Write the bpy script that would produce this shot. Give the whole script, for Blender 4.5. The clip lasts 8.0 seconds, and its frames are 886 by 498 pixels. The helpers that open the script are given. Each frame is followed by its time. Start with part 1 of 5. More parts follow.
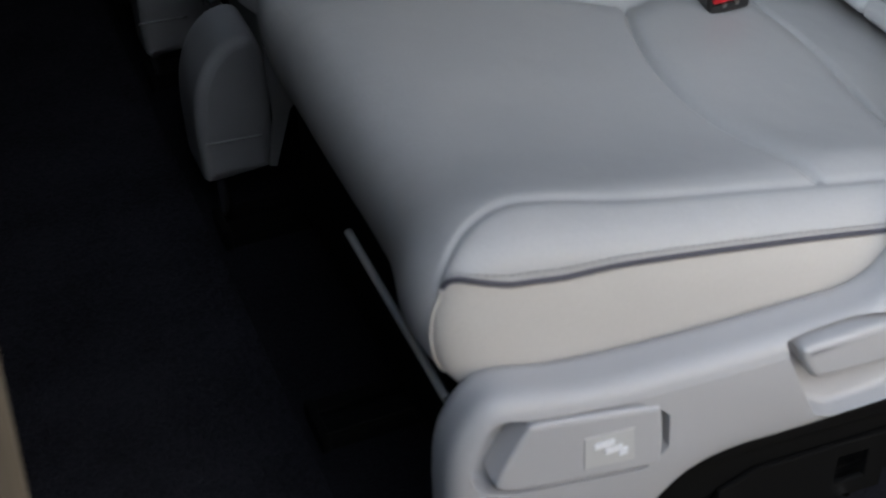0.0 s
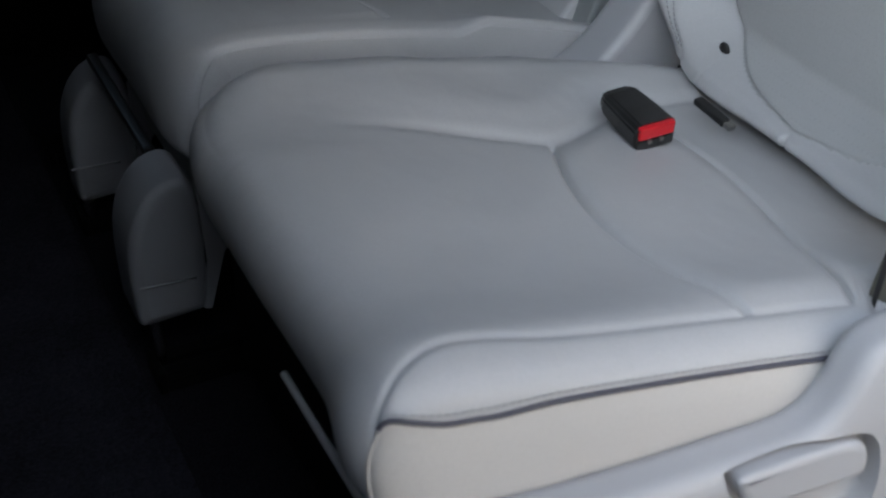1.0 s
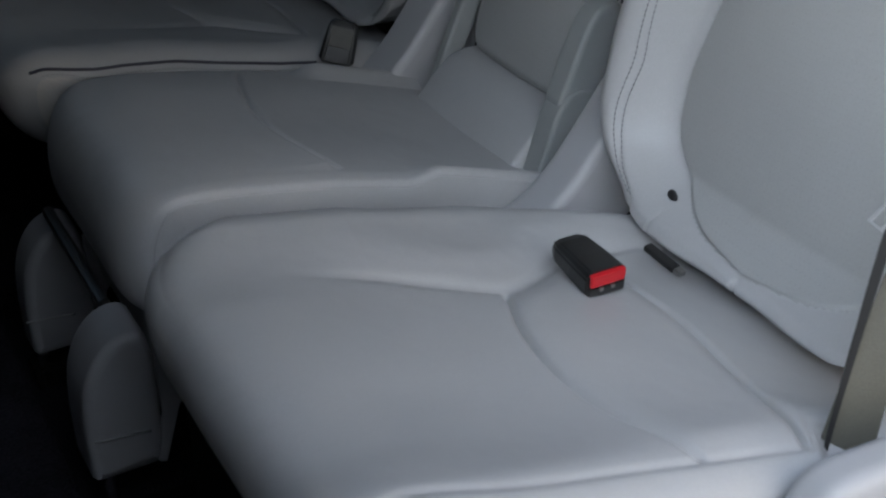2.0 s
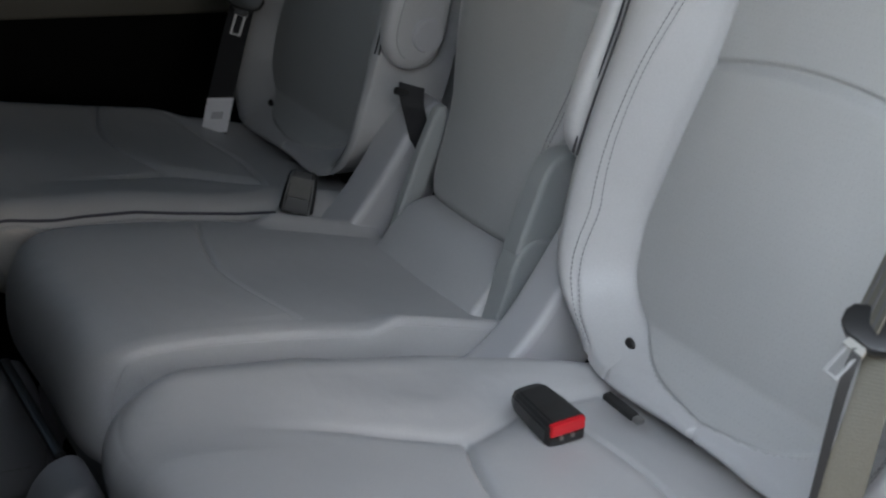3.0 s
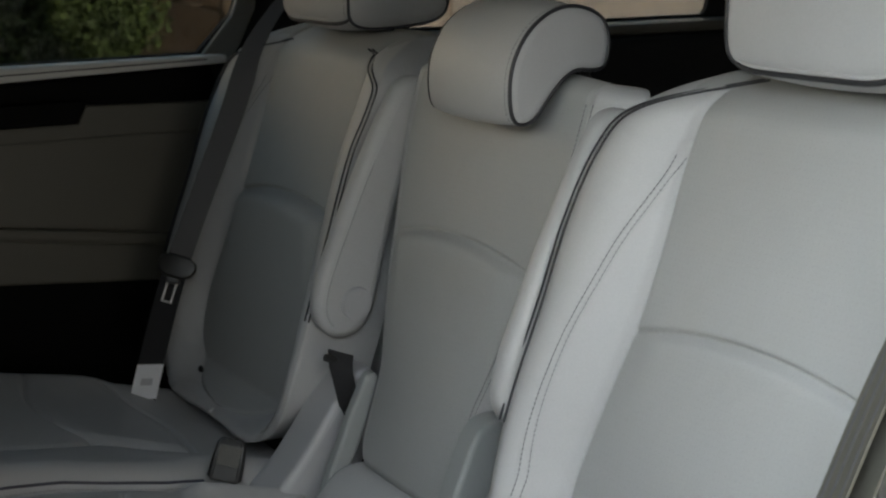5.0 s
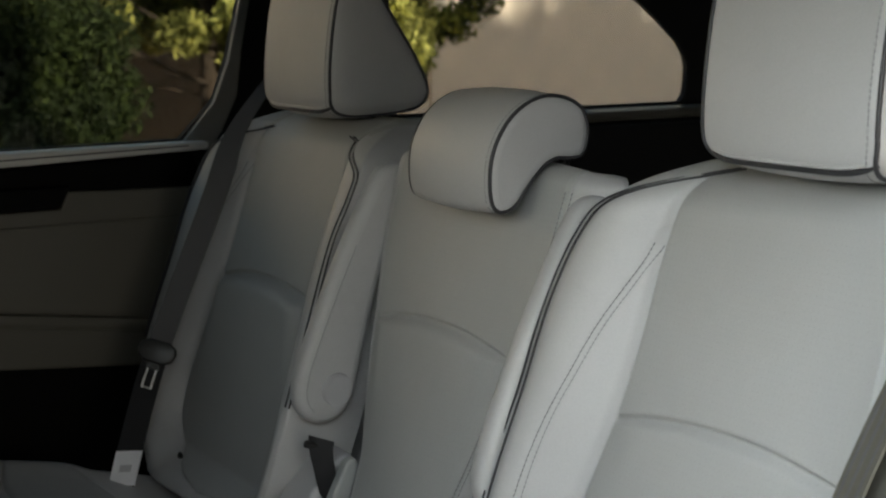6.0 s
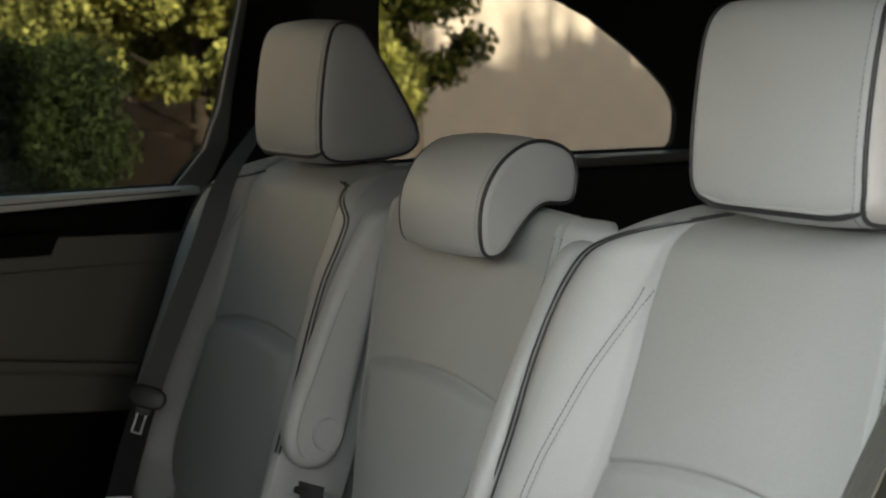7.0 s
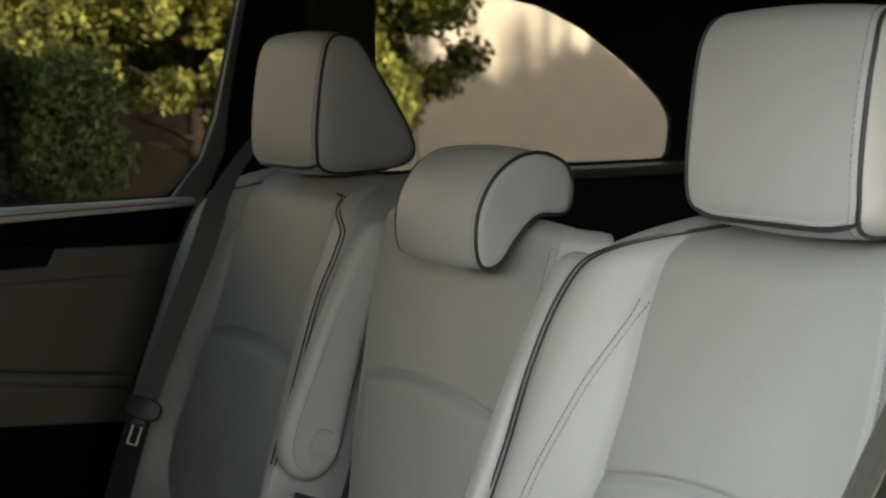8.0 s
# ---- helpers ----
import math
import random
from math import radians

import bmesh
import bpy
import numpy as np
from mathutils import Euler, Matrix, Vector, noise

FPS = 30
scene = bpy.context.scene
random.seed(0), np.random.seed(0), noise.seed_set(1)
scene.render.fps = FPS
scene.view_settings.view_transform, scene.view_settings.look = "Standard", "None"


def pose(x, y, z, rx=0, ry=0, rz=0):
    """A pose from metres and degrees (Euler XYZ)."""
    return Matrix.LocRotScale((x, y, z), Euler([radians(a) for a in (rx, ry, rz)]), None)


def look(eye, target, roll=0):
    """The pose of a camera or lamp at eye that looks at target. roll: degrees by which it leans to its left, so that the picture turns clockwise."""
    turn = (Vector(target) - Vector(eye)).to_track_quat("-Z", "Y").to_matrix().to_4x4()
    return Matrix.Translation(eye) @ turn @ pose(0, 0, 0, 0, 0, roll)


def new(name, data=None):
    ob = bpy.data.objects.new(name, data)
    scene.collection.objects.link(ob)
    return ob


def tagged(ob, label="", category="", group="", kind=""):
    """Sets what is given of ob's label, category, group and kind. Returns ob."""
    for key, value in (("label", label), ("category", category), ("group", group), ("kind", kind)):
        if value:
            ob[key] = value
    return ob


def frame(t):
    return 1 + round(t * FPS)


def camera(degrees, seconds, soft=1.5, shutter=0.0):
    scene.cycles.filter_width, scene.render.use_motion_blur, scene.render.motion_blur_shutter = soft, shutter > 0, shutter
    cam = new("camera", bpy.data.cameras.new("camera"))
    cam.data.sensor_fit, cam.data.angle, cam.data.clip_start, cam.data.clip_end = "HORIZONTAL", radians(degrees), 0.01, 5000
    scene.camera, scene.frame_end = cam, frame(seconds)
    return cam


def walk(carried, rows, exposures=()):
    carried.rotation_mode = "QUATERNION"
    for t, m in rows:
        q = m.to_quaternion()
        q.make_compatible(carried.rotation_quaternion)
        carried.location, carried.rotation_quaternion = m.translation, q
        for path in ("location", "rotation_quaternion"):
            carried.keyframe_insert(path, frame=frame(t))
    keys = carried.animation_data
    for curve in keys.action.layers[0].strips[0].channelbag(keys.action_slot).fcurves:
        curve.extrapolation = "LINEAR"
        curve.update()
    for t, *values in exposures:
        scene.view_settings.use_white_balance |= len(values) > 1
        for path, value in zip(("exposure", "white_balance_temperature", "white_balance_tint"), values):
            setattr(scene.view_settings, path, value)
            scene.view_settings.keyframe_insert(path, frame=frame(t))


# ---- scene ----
# ---- camera ----
PATH = (
    (0.0, pose(-0.8661, 0.9046, 0.9380, 51.621, 1.550, -112.094)),
    (0.5, pose(-0.8670, 0.9023, 0.9398, 54.398, 1.358, -113.564)),
    (1.0, pose(-0.8694, 0.9027, 0.9455, 56.723, 1.268, -114.848)),
    (1.5, pose(-0.8709, 0.9009, 0.9514, 59.180, 1.250, -115.813)),
    (1.7, pose(-0.8730, 0.9008, 0.9542, 60.308, 1.244, -116.128)),
    (2.8, pose(-0.8751, 0.9036, 0.9628, 66.754, 0.857, -118.115)),
    (3.0, pose(-0.8772, 0.9037, 0.9657, 67.674, 0.813, -118.314)),
    (3.5, pose(-0.8826, 0.9068, 0.9718, 70.097, 0.724, -119.112)),
    (4.0, pose(-0.8857, 0.9067, 0.9744, 72.687, 0.625, -119.784)),
    (4.5, pose(-0.8900, 0.9066, 0.9783, 75.295, 0.487, -120.386)),
    (5.0, pose(-0.8939, 0.9089, 0.9832, 77.619, 0.461, -120.992)),
    (6.5, pose(-0.9031, 0.9160, 0.9897, 81.867, 0.283, -121.997)),
    (7.0, pose(-0.9046, 0.9163, 0.9899, 82.578, 0.314, -122.143)),
    (7.5, pose(-0.9050, 0.9167, 0.9904, 82.931, 0.298, -122.267)),
    (8.0, pose(-0.9060, 0.9171, 0.9900, 83.025, 0.277, -122.294)),
)
cam = camera(33.56, 8.0, soft=2.2)
cam.data.dof.use_dof, cam.data.dof.focus_distance, cam.data.dof.aperture_fstop = True, 1.55, 10.5
walk(cam, PATH, exposures=((0.0, 0.95, 6450, 10), (1.5, 0.92, 6200, 10), (3.5, 1.18, 6550, 11), (5.0, 1.25, 6800, 7), (8.0, 1.30, 7250, 6)))

# ---- light ----
SUN_ELEVATION, SUN_BEARING = radians(21.0), radians(-100.0)
world = bpy.data.worlds.new("sky")
scene.world = world
world.use_nodes = True
sky = world.node_tree.nodes.new("ShaderNodeTexSky")
sky.sky_type, sky.sun_disc = "NISHITA", False
sky.sun_elevation, sky.sun_rotation = SUN_ELEVATION, SUN_BEARING
sky.altitude, sky.air_density, sky.dust_density = 100, 1.0, 1.5
background = world.node_tree.nodes["Background"]
background.inputs["Strength"].default_value = 0.15
world.node_tree.links.new(sky.outputs[0], background.inputs["Color"])
sun_lamp = new("sun", bpy.data.lights.new("sun", "SUN"))
sun_lamp.data.energy, sun_lamp.data.angle, sun_lamp.data.color = 5.0, radians(0.4), (1.0, 0.955, 0.87)
# the sun stands behind the open door, low over the trees
SUN_WAY = Vector((math.sin(SUN_BEARING) * math.cos(SUN_ELEVATION), math.cos(SUN_BEARING) * math.cos(SUN_ELEVATION), math.sin(SUN_ELEVATION)))
sun_lamp.matrix_world = look(SUN_WAY * 30, (0, 0, 0))


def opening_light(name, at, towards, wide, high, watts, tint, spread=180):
    """An added area lamp that stands in for daylight by an opening of the car."""
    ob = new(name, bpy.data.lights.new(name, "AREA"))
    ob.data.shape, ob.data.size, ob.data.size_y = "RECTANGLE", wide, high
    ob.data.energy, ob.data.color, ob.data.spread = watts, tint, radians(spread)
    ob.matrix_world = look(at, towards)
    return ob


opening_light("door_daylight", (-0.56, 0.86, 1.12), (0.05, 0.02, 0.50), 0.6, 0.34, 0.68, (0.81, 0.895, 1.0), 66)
opening_light("high_daylight", (-1.70, 0.50, 2.30), (0.10, 0.15, 0.45), 1.3, 0.8, 0.9, (0.80, 0.89, 1.0), 60)
opening_light("doorway_daylight", (-1.35, 0.90, 1.50), (0.25, 0.10, 0.50), 0.9, 0.4, 0.42, (0.86, 0.93, 1.0), 110)
# warm lamp added low outside, in place of light off the ground
opening_light("sill_daylight", (-0.85, 0.20, 0.55), (0.0, 0.35, 0.30), 0.9, 0.6, 1.75, (1.0, 0.93, 0.84))
# unseen fill lamps inside the closed front, added to brighten the backrests
opening_light("front_fill", (0.15, 1.86, 1.24), (0.0, 0.0, 0.60), 0.9, 0.26, 0.22, (0.97, 1.0, 0.80), 84)
opening_light("front_side_fill", (-0.30, 1.66, 1.20), (0.05, 0.0, 0.55), 0.55, 0.28, 0.40, (1.0, 0.98, 0.90), 62)


# ---- materials ----
def material(name, base, rough=0.5, metal=0.0, grain=0.0, grain_size=0.002, relief=0.2, spread=0.08, blotch=0.15, specular=0.5, second=None, waves=0.0, streaks=1.0):
    """A surface with a base colour that varies at two scales, and fine relief."""
    m = bpy.data.materials.new(name)
    m.use_nodes = True
    nt = m.node_tree
    b = nt.nodes["Principled BSDF"]
    b.inputs["Metallic"].default_value, b.inputs["Roughness"].default_value = metal, rough
    b.inputs["Specular IOR Level"].default_value = specular
    where = nt.nodes.new("ShaderNodeTexCoord")
    fine, wide = nt.nodes.new("ShaderNodeTexNoise"), nt.nodes.new("ShaderNodeTexNoise")
    fine.inputs["Scale"].default_value, fine.inputs["Detail"].default_value = 1.0 / grain_size, 3.0
    wide.inputs["Scale"].default_value, wide.inputs["Detail"].default_value = 1.0 / blotch, 5.0
    nt.links.new(where.outputs["Object"], fine.inputs["Vector"])
    run = nt.nodes.new("ShaderNodeMapping")
    run.inputs["Scale"].default_value = (1, 1, 1 / streaks)
    nt.links.new(where.outputs["Object"], run.inputs["Vector"])
    nt.links.new(run.outputs["Vector"], wide.inputs["Vector"])
    add = nt.nodes.new("ShaderNodeMath")
    add.operation = "ADD"
    nt.links.new(fine.outputs["Fac"], add.inputs[0])
    nt.links.new(wide.outputs["Fac"], add.inputs[1])
    ramp = nt.nodes.new("ShaderNodeMapRange")
    ramp.inputs["From Min"].default_value, ramp.inputs["From Max"].default_value = 0.6, 1.4
    nt.links.new(add.outputs[0], ramp.inputs["Value"])
    mix = nt.nodes.new("ShaderNodeMix")
    mix.data_type = "RGBA"
    lo = [c * (1 - spread) for c in base]
    hi = [min(1.0, c * (1 + spread)) for c in (second or base)]
    mix.inputs["A"].default_value, mix.inputs["B"].default_value = (*lo, 1), (*hi, 1)
    nt.links.new(ramp.outputs["Result"], mix.inputs["Factor"])
    nt.links.new(mix.outputs["Result"], b.inputs["Base Color"])
    rr = nt.nodes.new("ShaderNodeMapRange")
    rr.inputs["To Min"].default_value, rr.inputs["To Max"].default_value = max(0.02, rough - 0.08), min(1.0, rough + 0.08)
    nt.links.new(wide.outputs["Fac"], rr.inputs["Value"])
    nt.links.new(rr.outputs["Result"], b.inputs["Roughness"])
    if grain:
        bump = nt.nodes.new("ShaderNodeBump")
        bump.inputs["Strength"].default_value, bump.inputs["Distance"].default_value = relief, grain
        nt.links.new(fine.outputs["Fac"], bump.inputs["Height"])
        nt.links.new(bump.outputs["Normal"], b.inputs["Normal"])
        if waves:
            slow, swell = nt.nodes.new("ShaderNodeTexNoise"), nt.nodes.new("ShaderNodeBump")
            slow.inputs["Scale"].default_value, slow.inputs["Detail"].default_value = 16.0, 2.0
            swell.inputs["Strength"].default_value, swell.inputs["Distance"].default_value = 0.35, waves
            nt.links.new(where.outputs["Object"], slow.inputs["Vector"])
            nt.links.new(slow.outputs["Fac"], swell.inputs["Height"])
            nt.links.new(swell.outputs["Normal"], bump.inputs["Normal"])
    return m


def perforated(name, base, rough):
    """Leather with rows of pin holes, 6 mm apart, which fade out in loose drifts."""
    m = material(name, base, rough, grain=0.0006, grain_size=0.0022, relief=0.35, spread=0.05, blotch=0.12, waves=0.008)
    nt = m.node_tree
    b = nt.nodes["Principled BSDF"]
    where = nt.nodes.new("ShaderNodeTexCoord")
    scale = nt.nodes.new("ShaderNodeVectorMath")
    scale.operation = "SCALE"
    scale.inputs["Scale"].default_value = 1 / 0.0062
    nt.links.new(where.outputs["Object"], scale.inputs[0])
    cut = nt.nodes.new("ShaderNodeVectorMath")
    cut.operation = "FRACTION"
    nt.links.new(scale.outputs[0], cut.inputs[0])
    split = nt.nodes.new("ShaderNodeSeparateXYZ")
    nt.links.new(cut.outputs[0], split.inputs[0])
    flat = nt.nodes.new("ShaderNodeCombineXYZ")
    nt.links.new(split.outputs["X"], flat.inputs["X"])
    nt.links.new(split.outputs["Z"], flat.inputs["Y"])
    far = nt.nodes.new("ShaderNodeVectorMath")
    far.operation = "DISTANCE"
    far.inputs[1].default_value = (0.5, 0.5, 0)
    nt.links.new(flat.outputs[0], far.inputs[0])
    hole = nt.nodes.new("ShaderNodeMath")
    hole.operation = "LESS_THAN"
    hole.inputs[1].default_value = 0.088
    nt.links.new(far.outputs["Value"], hole.inputs[0])
    dark = nt.nodes.new("ShaderNodeMix")
    dark.data_type = "RGBA"
    old = b.inputs["Base Color"].links[0].from_socket
    nt.links.new(old, dark.inputs["A"])
    dark.inputs["B"].default_value = (0.345, 0.345, 0.335, 1)
    nt.links.new(hole.outputs[0], dark.inputs["Factor"])
    nt.links.new(dark.outputs["Result"], b.inputs["Base Color"])
    return m


LEATHER_RGB = (0.45, 0.45, 0.45)
leather = material("grey_leather", LEATHER_RGB, 0.46, grain=0.0006, grain_size=0.0022, relief=0.35, spread=0.05, blotch=0.12, waves=0.008)
leather_holes = perforated("perforated_grey_leather", (0.385, 0.388, 0.380), 0.55)
vinyl = material("pale_vinyl", (0.52, 0.50, 0.47), 0.5, grain=0.0006, grain_size=0.0025, relief=0.3, spread=0.05, blotch=0.15)
plastic = material("grey_plastic", (0.45, 0.45, 0.46), 0.42, grain=0.0004, grain_size=0.0012, relief=0.3, spread=0.04, blotch=0.2)
plate_plastic = material("pale_plate_plastic", (0.54, 0.54, 0.53), 0.45, spread=0.04)
foot_plastic = material("dark_grey_foot_plastic", (0.25, 0.25, 0.26), 0.5, grain=0.0004, grain_size=0.0012, relief=0.3, spread=0.06, blotch=0.2)
plastic_dim = material("mid_grey_plastic", (0.31, 0.325, 0.32), 0.45, grain=0.0004, grain_size=0.0012, relief=0.3, spread=0.05, blotch=0.2)
black_plastic = material("black_plastic", (0.018, 0.018, 0.018), 0.32, grain=0.0004, grain_size=0.001, relief=0.3, spread=0.2, blotch=0.1)
piping_black = material("black_piping", (0.03, 0.03, 0.034), 0.45, grain=0.0003, grain_size=0.001, spread=0.2)
pale_thread = material("pale_grey_thread", (0.36, 0.36, 0.36), 0.8, spread=0.1)
thread = material("grey_thread", (0.23, 0.23, 0.23), 0.8, spread=0.2)
dark_webbing = material("dark_webbing", (0.105, 0.105, 0.112), 0.75, grain=0.0006, grain_size=0.0015, relief=0.6, spread=0.2)
black_webbing = material("black_webbing", (0.016, 0.016, 0.018), 0.8, grain=0.0006, grain_size=0.0015, relief=0.6, spread=0.2)
webbing = material("olive_grey_webbing", (0.110, 0.106, 0.086), 0.7, grain=0.0006, grain_size=0.0015, relief=0.6, spread=0.2)
# paler black, with the sheen of the buckle's top put into the colour
buckle_face = material("sheen_black_plastic", (0.060, 0.058, 0.050), 0.35, spread=0.25, blotch=0.02)
red_plastic = material("red_plastic", (0.55, 0.012, 0.02), 0.35, spread=0.08)
bright_steel = material("bright_steel", (0.75, 0.74, 0.72), 0.22, metal=1.0, spread=0.08)
satin_steel = material("satin_steel", (0.55, 0.55, 0.54), 0.42, metal=0.35, grain=0.0003, grain_size=0.001, spread=0.05)
steel = material("polished_steel", (0.36, 0.355, 0.34), 0.38, metal=1.0, spread=0.1)
carpet = material("black_carpet", (0.014, 0.014, 0.018), 0.95, grain=0.004, grain_size=0.003, relief=0.9, spread=0.45, blotch=0.3, specular=0.1)
mat_pile = material("charcoal_mat_pile", (0.022, 0.022, 0.028), 0.95, grain=0.005, grain_size=0.004, relief=1.0, spread=0.5, blotch=0.08, specular=0.1)
trim_grey = material("door_trim_grey", (0.135, 0.128, 0.105), 0.55, grain=0.0005, grain_size=0.0015, relief=0.3, spread=0.06, blotch=0.25)
trim_edge = material("grey_pillar_edge", (0.27, 0.27, 0.252), 0.5, grain=0.0004, grain_size=0.0012, spread=0.05)
cushion_piping = material("dark_blue_grey_piping", (0.06, 0.06, 0.078), 0.45, grain=0.0003, grain_size=0.001, spread=0.2)
trim_pale = material("pale_sill_trim", (0.74, 0.74, 0.71), 0.45, grain=0.0004, grain_size=0.0012, spread=0.05)
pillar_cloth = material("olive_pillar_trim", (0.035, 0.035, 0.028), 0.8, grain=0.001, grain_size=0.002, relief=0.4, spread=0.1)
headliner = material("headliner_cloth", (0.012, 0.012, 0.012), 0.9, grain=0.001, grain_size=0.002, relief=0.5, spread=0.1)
body_paint = material("pale_body_paint", (0.45, 0.43, 0.40), 0.3, spread=0.04, blotch=0.5)
tan_trim = material("tan_pillar_trim", (0.14, 0.11, 0.075), 0.6, grain=0.0005, grain_size=0.0015, spread=0.08)
paper = material("white_label_cloth", (0.86, 0.87, 0.90), 0.7, spread=0.06, blotch=0.02)
ink = material("grey_print", (0.52, 0.52, 0.55), 0.7)
matt_black = material("matt_black_trim", (0.005, 0.005, 0.005), 0.75, grain=0.0004, grain_size=0.001, spread=0.2, specular=0.12)
rubber = material("black_rubber", (0.012, 0.012, 0.012), 0.6, spread=0.2)
stucco = material("beige_wall_stucco", (0.66, 0.595, 0.54), 0.9, grain=0.01, grain_size=0.02, relief=0.6, spread=0.12, blotch=0.3, second=(0.68, 0.58, 0.52), streaks=9.0)
bark = material("brown_bark", (0.030, 0.020, 0.014), 0.9, grain=0.02, grain_size=0.03, relief=0.9, spread=0.4)
asphalt = material("asphalt", (0.06, 0.058, 0.055), 0.9, grain=0.006, grain_size=0.01, relief=0.7, spread=0.3, blotch=1.5)
soil = material("brown_soil", (0.10, 0.065, 0.04), 0.95, grain=0.02, grain_size=0.03, relief=0.8, spread=0.35, blotch=0.6)


def leaf_material(name, dark, light, glow):
    """Leaves that differ one from another and let some light through."""
    m = bpy.data.materials.new(name)
    m.use_nodes = True
    nt = m.node_tree
    b = nt.nodes["Principled BSDF"]
    geo = nt.nodes.new("ShaderNodeNewGeometry")
    mix = nt.nodes.new("ShaderNodeMix")
    mix.data_type = "RGBA"
    mix.inputs["A"].default_value, mix.inputs["B"].default_value = (*dark, 1), (*light, 1)
    # sunlit clumps and dark gaps are put into the leaf colour by noise
    where, cluster, sun_patch, grade = (nt.nodes.new(k) for k in ("ShaderNodeTexCoord", "ShaderNodeTexNoise", "ShaderNodeMapRange", "ShaderNodeMath"))
    cluster.inputs["Scale"].default_value, cluster.inputs["Detail"].default_value = 4.5, 2.0
    for key, value in (("From Min", 0.42), ("From Max", 0.58), ("To Min", 0.22), ("To Max", 1.0)):
        sun_patch.inputs[key].default_value = value
    grade.operation = "MULTIPLY"
    nt.links.new(where.outputs["Object"], cluster.inputs["Vector"])
    nt.links.new(cluster.outputs["Fac"], sun_patch.inputs["Value"])
    nt.links.new(sun_patch.outputs["Result"], grade.inputs[0])
    nt.links.new(geo.outputs["Random Per Island"], grade.inputs[1])
    nt.links.new(grade.outputs[0], mix.inputs["Factor"])
    nt.links.new(mix.outputs["Result"], b.inputs["Base Color"])
    b.inputs["Roughness"].default_value = 0.7
    b.inputs["Specular IOR Level"].default_value = 0.15
    shine = nt.nodes.new("ShaderNodeBsdfTranslucent")
    nt.links.new(mix.outputs["Result"], shine.inputs["Color"])
    both = nt.nodes.new("ShaderNodeMixShader")
    both.inputs["Fac"].default_value = glow
    nt.links.new(b.outputs[0], both.inputs[1])
    nt.links.new(shine.outputs[0], both.inputs[2])
    nt.links.new(both.outputs[0], nt.nodes["Material Output"].inputs["Surface"])
    return m


pine_leaf = leaf_material("pine_needles", (0.02, 0.03, 0.008), (0.26, 0.26, 0.06), 0.35)
bright_leaf = leaf_material("yellow_green_leaves", (0.060, 0.070, 0.020), (0.92, 0.90, 0.30), 0.5)
shrub_leaf = leaf_material("dark_shrub_leaves", (0.011, 0.018, 0.006), (0.040, 0.058, 0.016), 0.15)


def glass_material(name, tint, gloss=0.06):
    m = bpy.data.materials.new(name)
    m.use_nodes = True
    nt = m.node_tree
    nt.nodes.remove(nt.nodes["Principled BSDF"])
    clear, shine, both = (nt.nodes.new(k) for k in ("ShaderNodeBsdfTransparent", "ShaderNodeBsdfGlossy", "ShaderNodeMixShader"))
    clear.inputs["Color"].default_value = (*tint, 1)
    shine.inputs["Roughness"].default_value = 0.02
    both.inputs["Fac"].default_value = gloss
    nt.links.new(clear.outputs[0], both.inputs[1])
    nt.links.new(shine.outputs[0], both.inputs[2])
    nt.links.new(both.outputs[0], nt.nodes["Material Output"].inputs["Surface"])
    return m


privacy_glass = glass_material("privacy_glass", (0.66, 0.65, 0.60), 0.02)


# ---- shape helpers ----
def mesh_object(name, verts, faces, mat, parent=None, label="", smooth=True, closed=False):
    me = bpy.data.meshes.new(name)
    me.from_pydata([tuple(v) for v in verts], [], [tuple(f) for f in faces])
    me.materials.append(mat)
    if closed:
        bm = bmesh.new()
        bm.from_mesh(me)
        bmesh.ops.recalc_face_normals(bm, faces=bm.faces)
        bm.to_mesh(me)
        bm.free()
    if smooth:
        me.polygons.foreach_set("use_smooth", [len(p.vertices) < 5 for p in me.polygons])
    me.update()
    ob = new(name, me)
    if parent:
        ob.parent = parent
    if label:
        tagged(ob, label)
    return ob


def part(name, bm, mat, parent=None, label="", smooth=False):
    """Links a bmesh as one mesh object under a thing or a part."""
    bmesh.ops.recalc_face_normals(bm, faces=bm.faces)
    me = bpy.data.meshes.new(name)
    bm.to_mesh(me)
    bm.free()
    me.materials.append(mat)
    if smooth:
        me.polygons.foreach_set("use_smooth", [True] * len(me.polygons))
        me.set_sharp_from_angle(angle=radians(38))
    ob = new(name, me)
    if parent:
        ob.parent = parent
    if label:
        tagged(ob, label)
    return ob


def thing(name, label, category, group="", at=(0, 0, 0)):
    ob = new(name)
    ob.location = at
    ob.empty_display_size = 0.05
    return tagged(ob, label, category, group)


def box(lo, hi, bevel=0.0, segments=2, m=None):
    bm = bmesh.new()
    size = [b - a for a, b in zip(lo, hi)]
    mid = [(a + b) / 2 for a, b in zip(lo, hi)]
    bmesh.ops.create_cube(bm, size=1.0, matrix=Matrix.Translation(mid) @ Matrix.Diagonal((*size, 1)))
    if bevel:
        bmesh.ops.bevel(bm, geom=bm.edges[:], offset=bevel, segments=segments, profile=0.6, affect="EDGES")
    if m:
        bm.transform(m)
    return bm


def curve_at(table, x):
    """Smooth interpolation in a short table of (place, value)."""
    xs, ys = np.array([a for a, _ in table], float), np.array([b for _, b in table], float)
    slope = np.gradient(ys, xs)
    x = np.clip(x, xs[0], xs[-1])
    i = np.clip(np.searchsorted(xs, x, side="right") - 1, 0, len(xs) - 2)
    h = xs[i + 1] - xs[i]
    t = (x - xs[i]) / h
    return (2 * t**3 - 3 * t**2 + 1) * ys[i] + (t**3 - 2 * t**2 + t) * h * slope[i] + (3 * t**2 - 2 * t**3) * ys[i + 1] + (t**3 - t**2) * h * slope[i + 1]


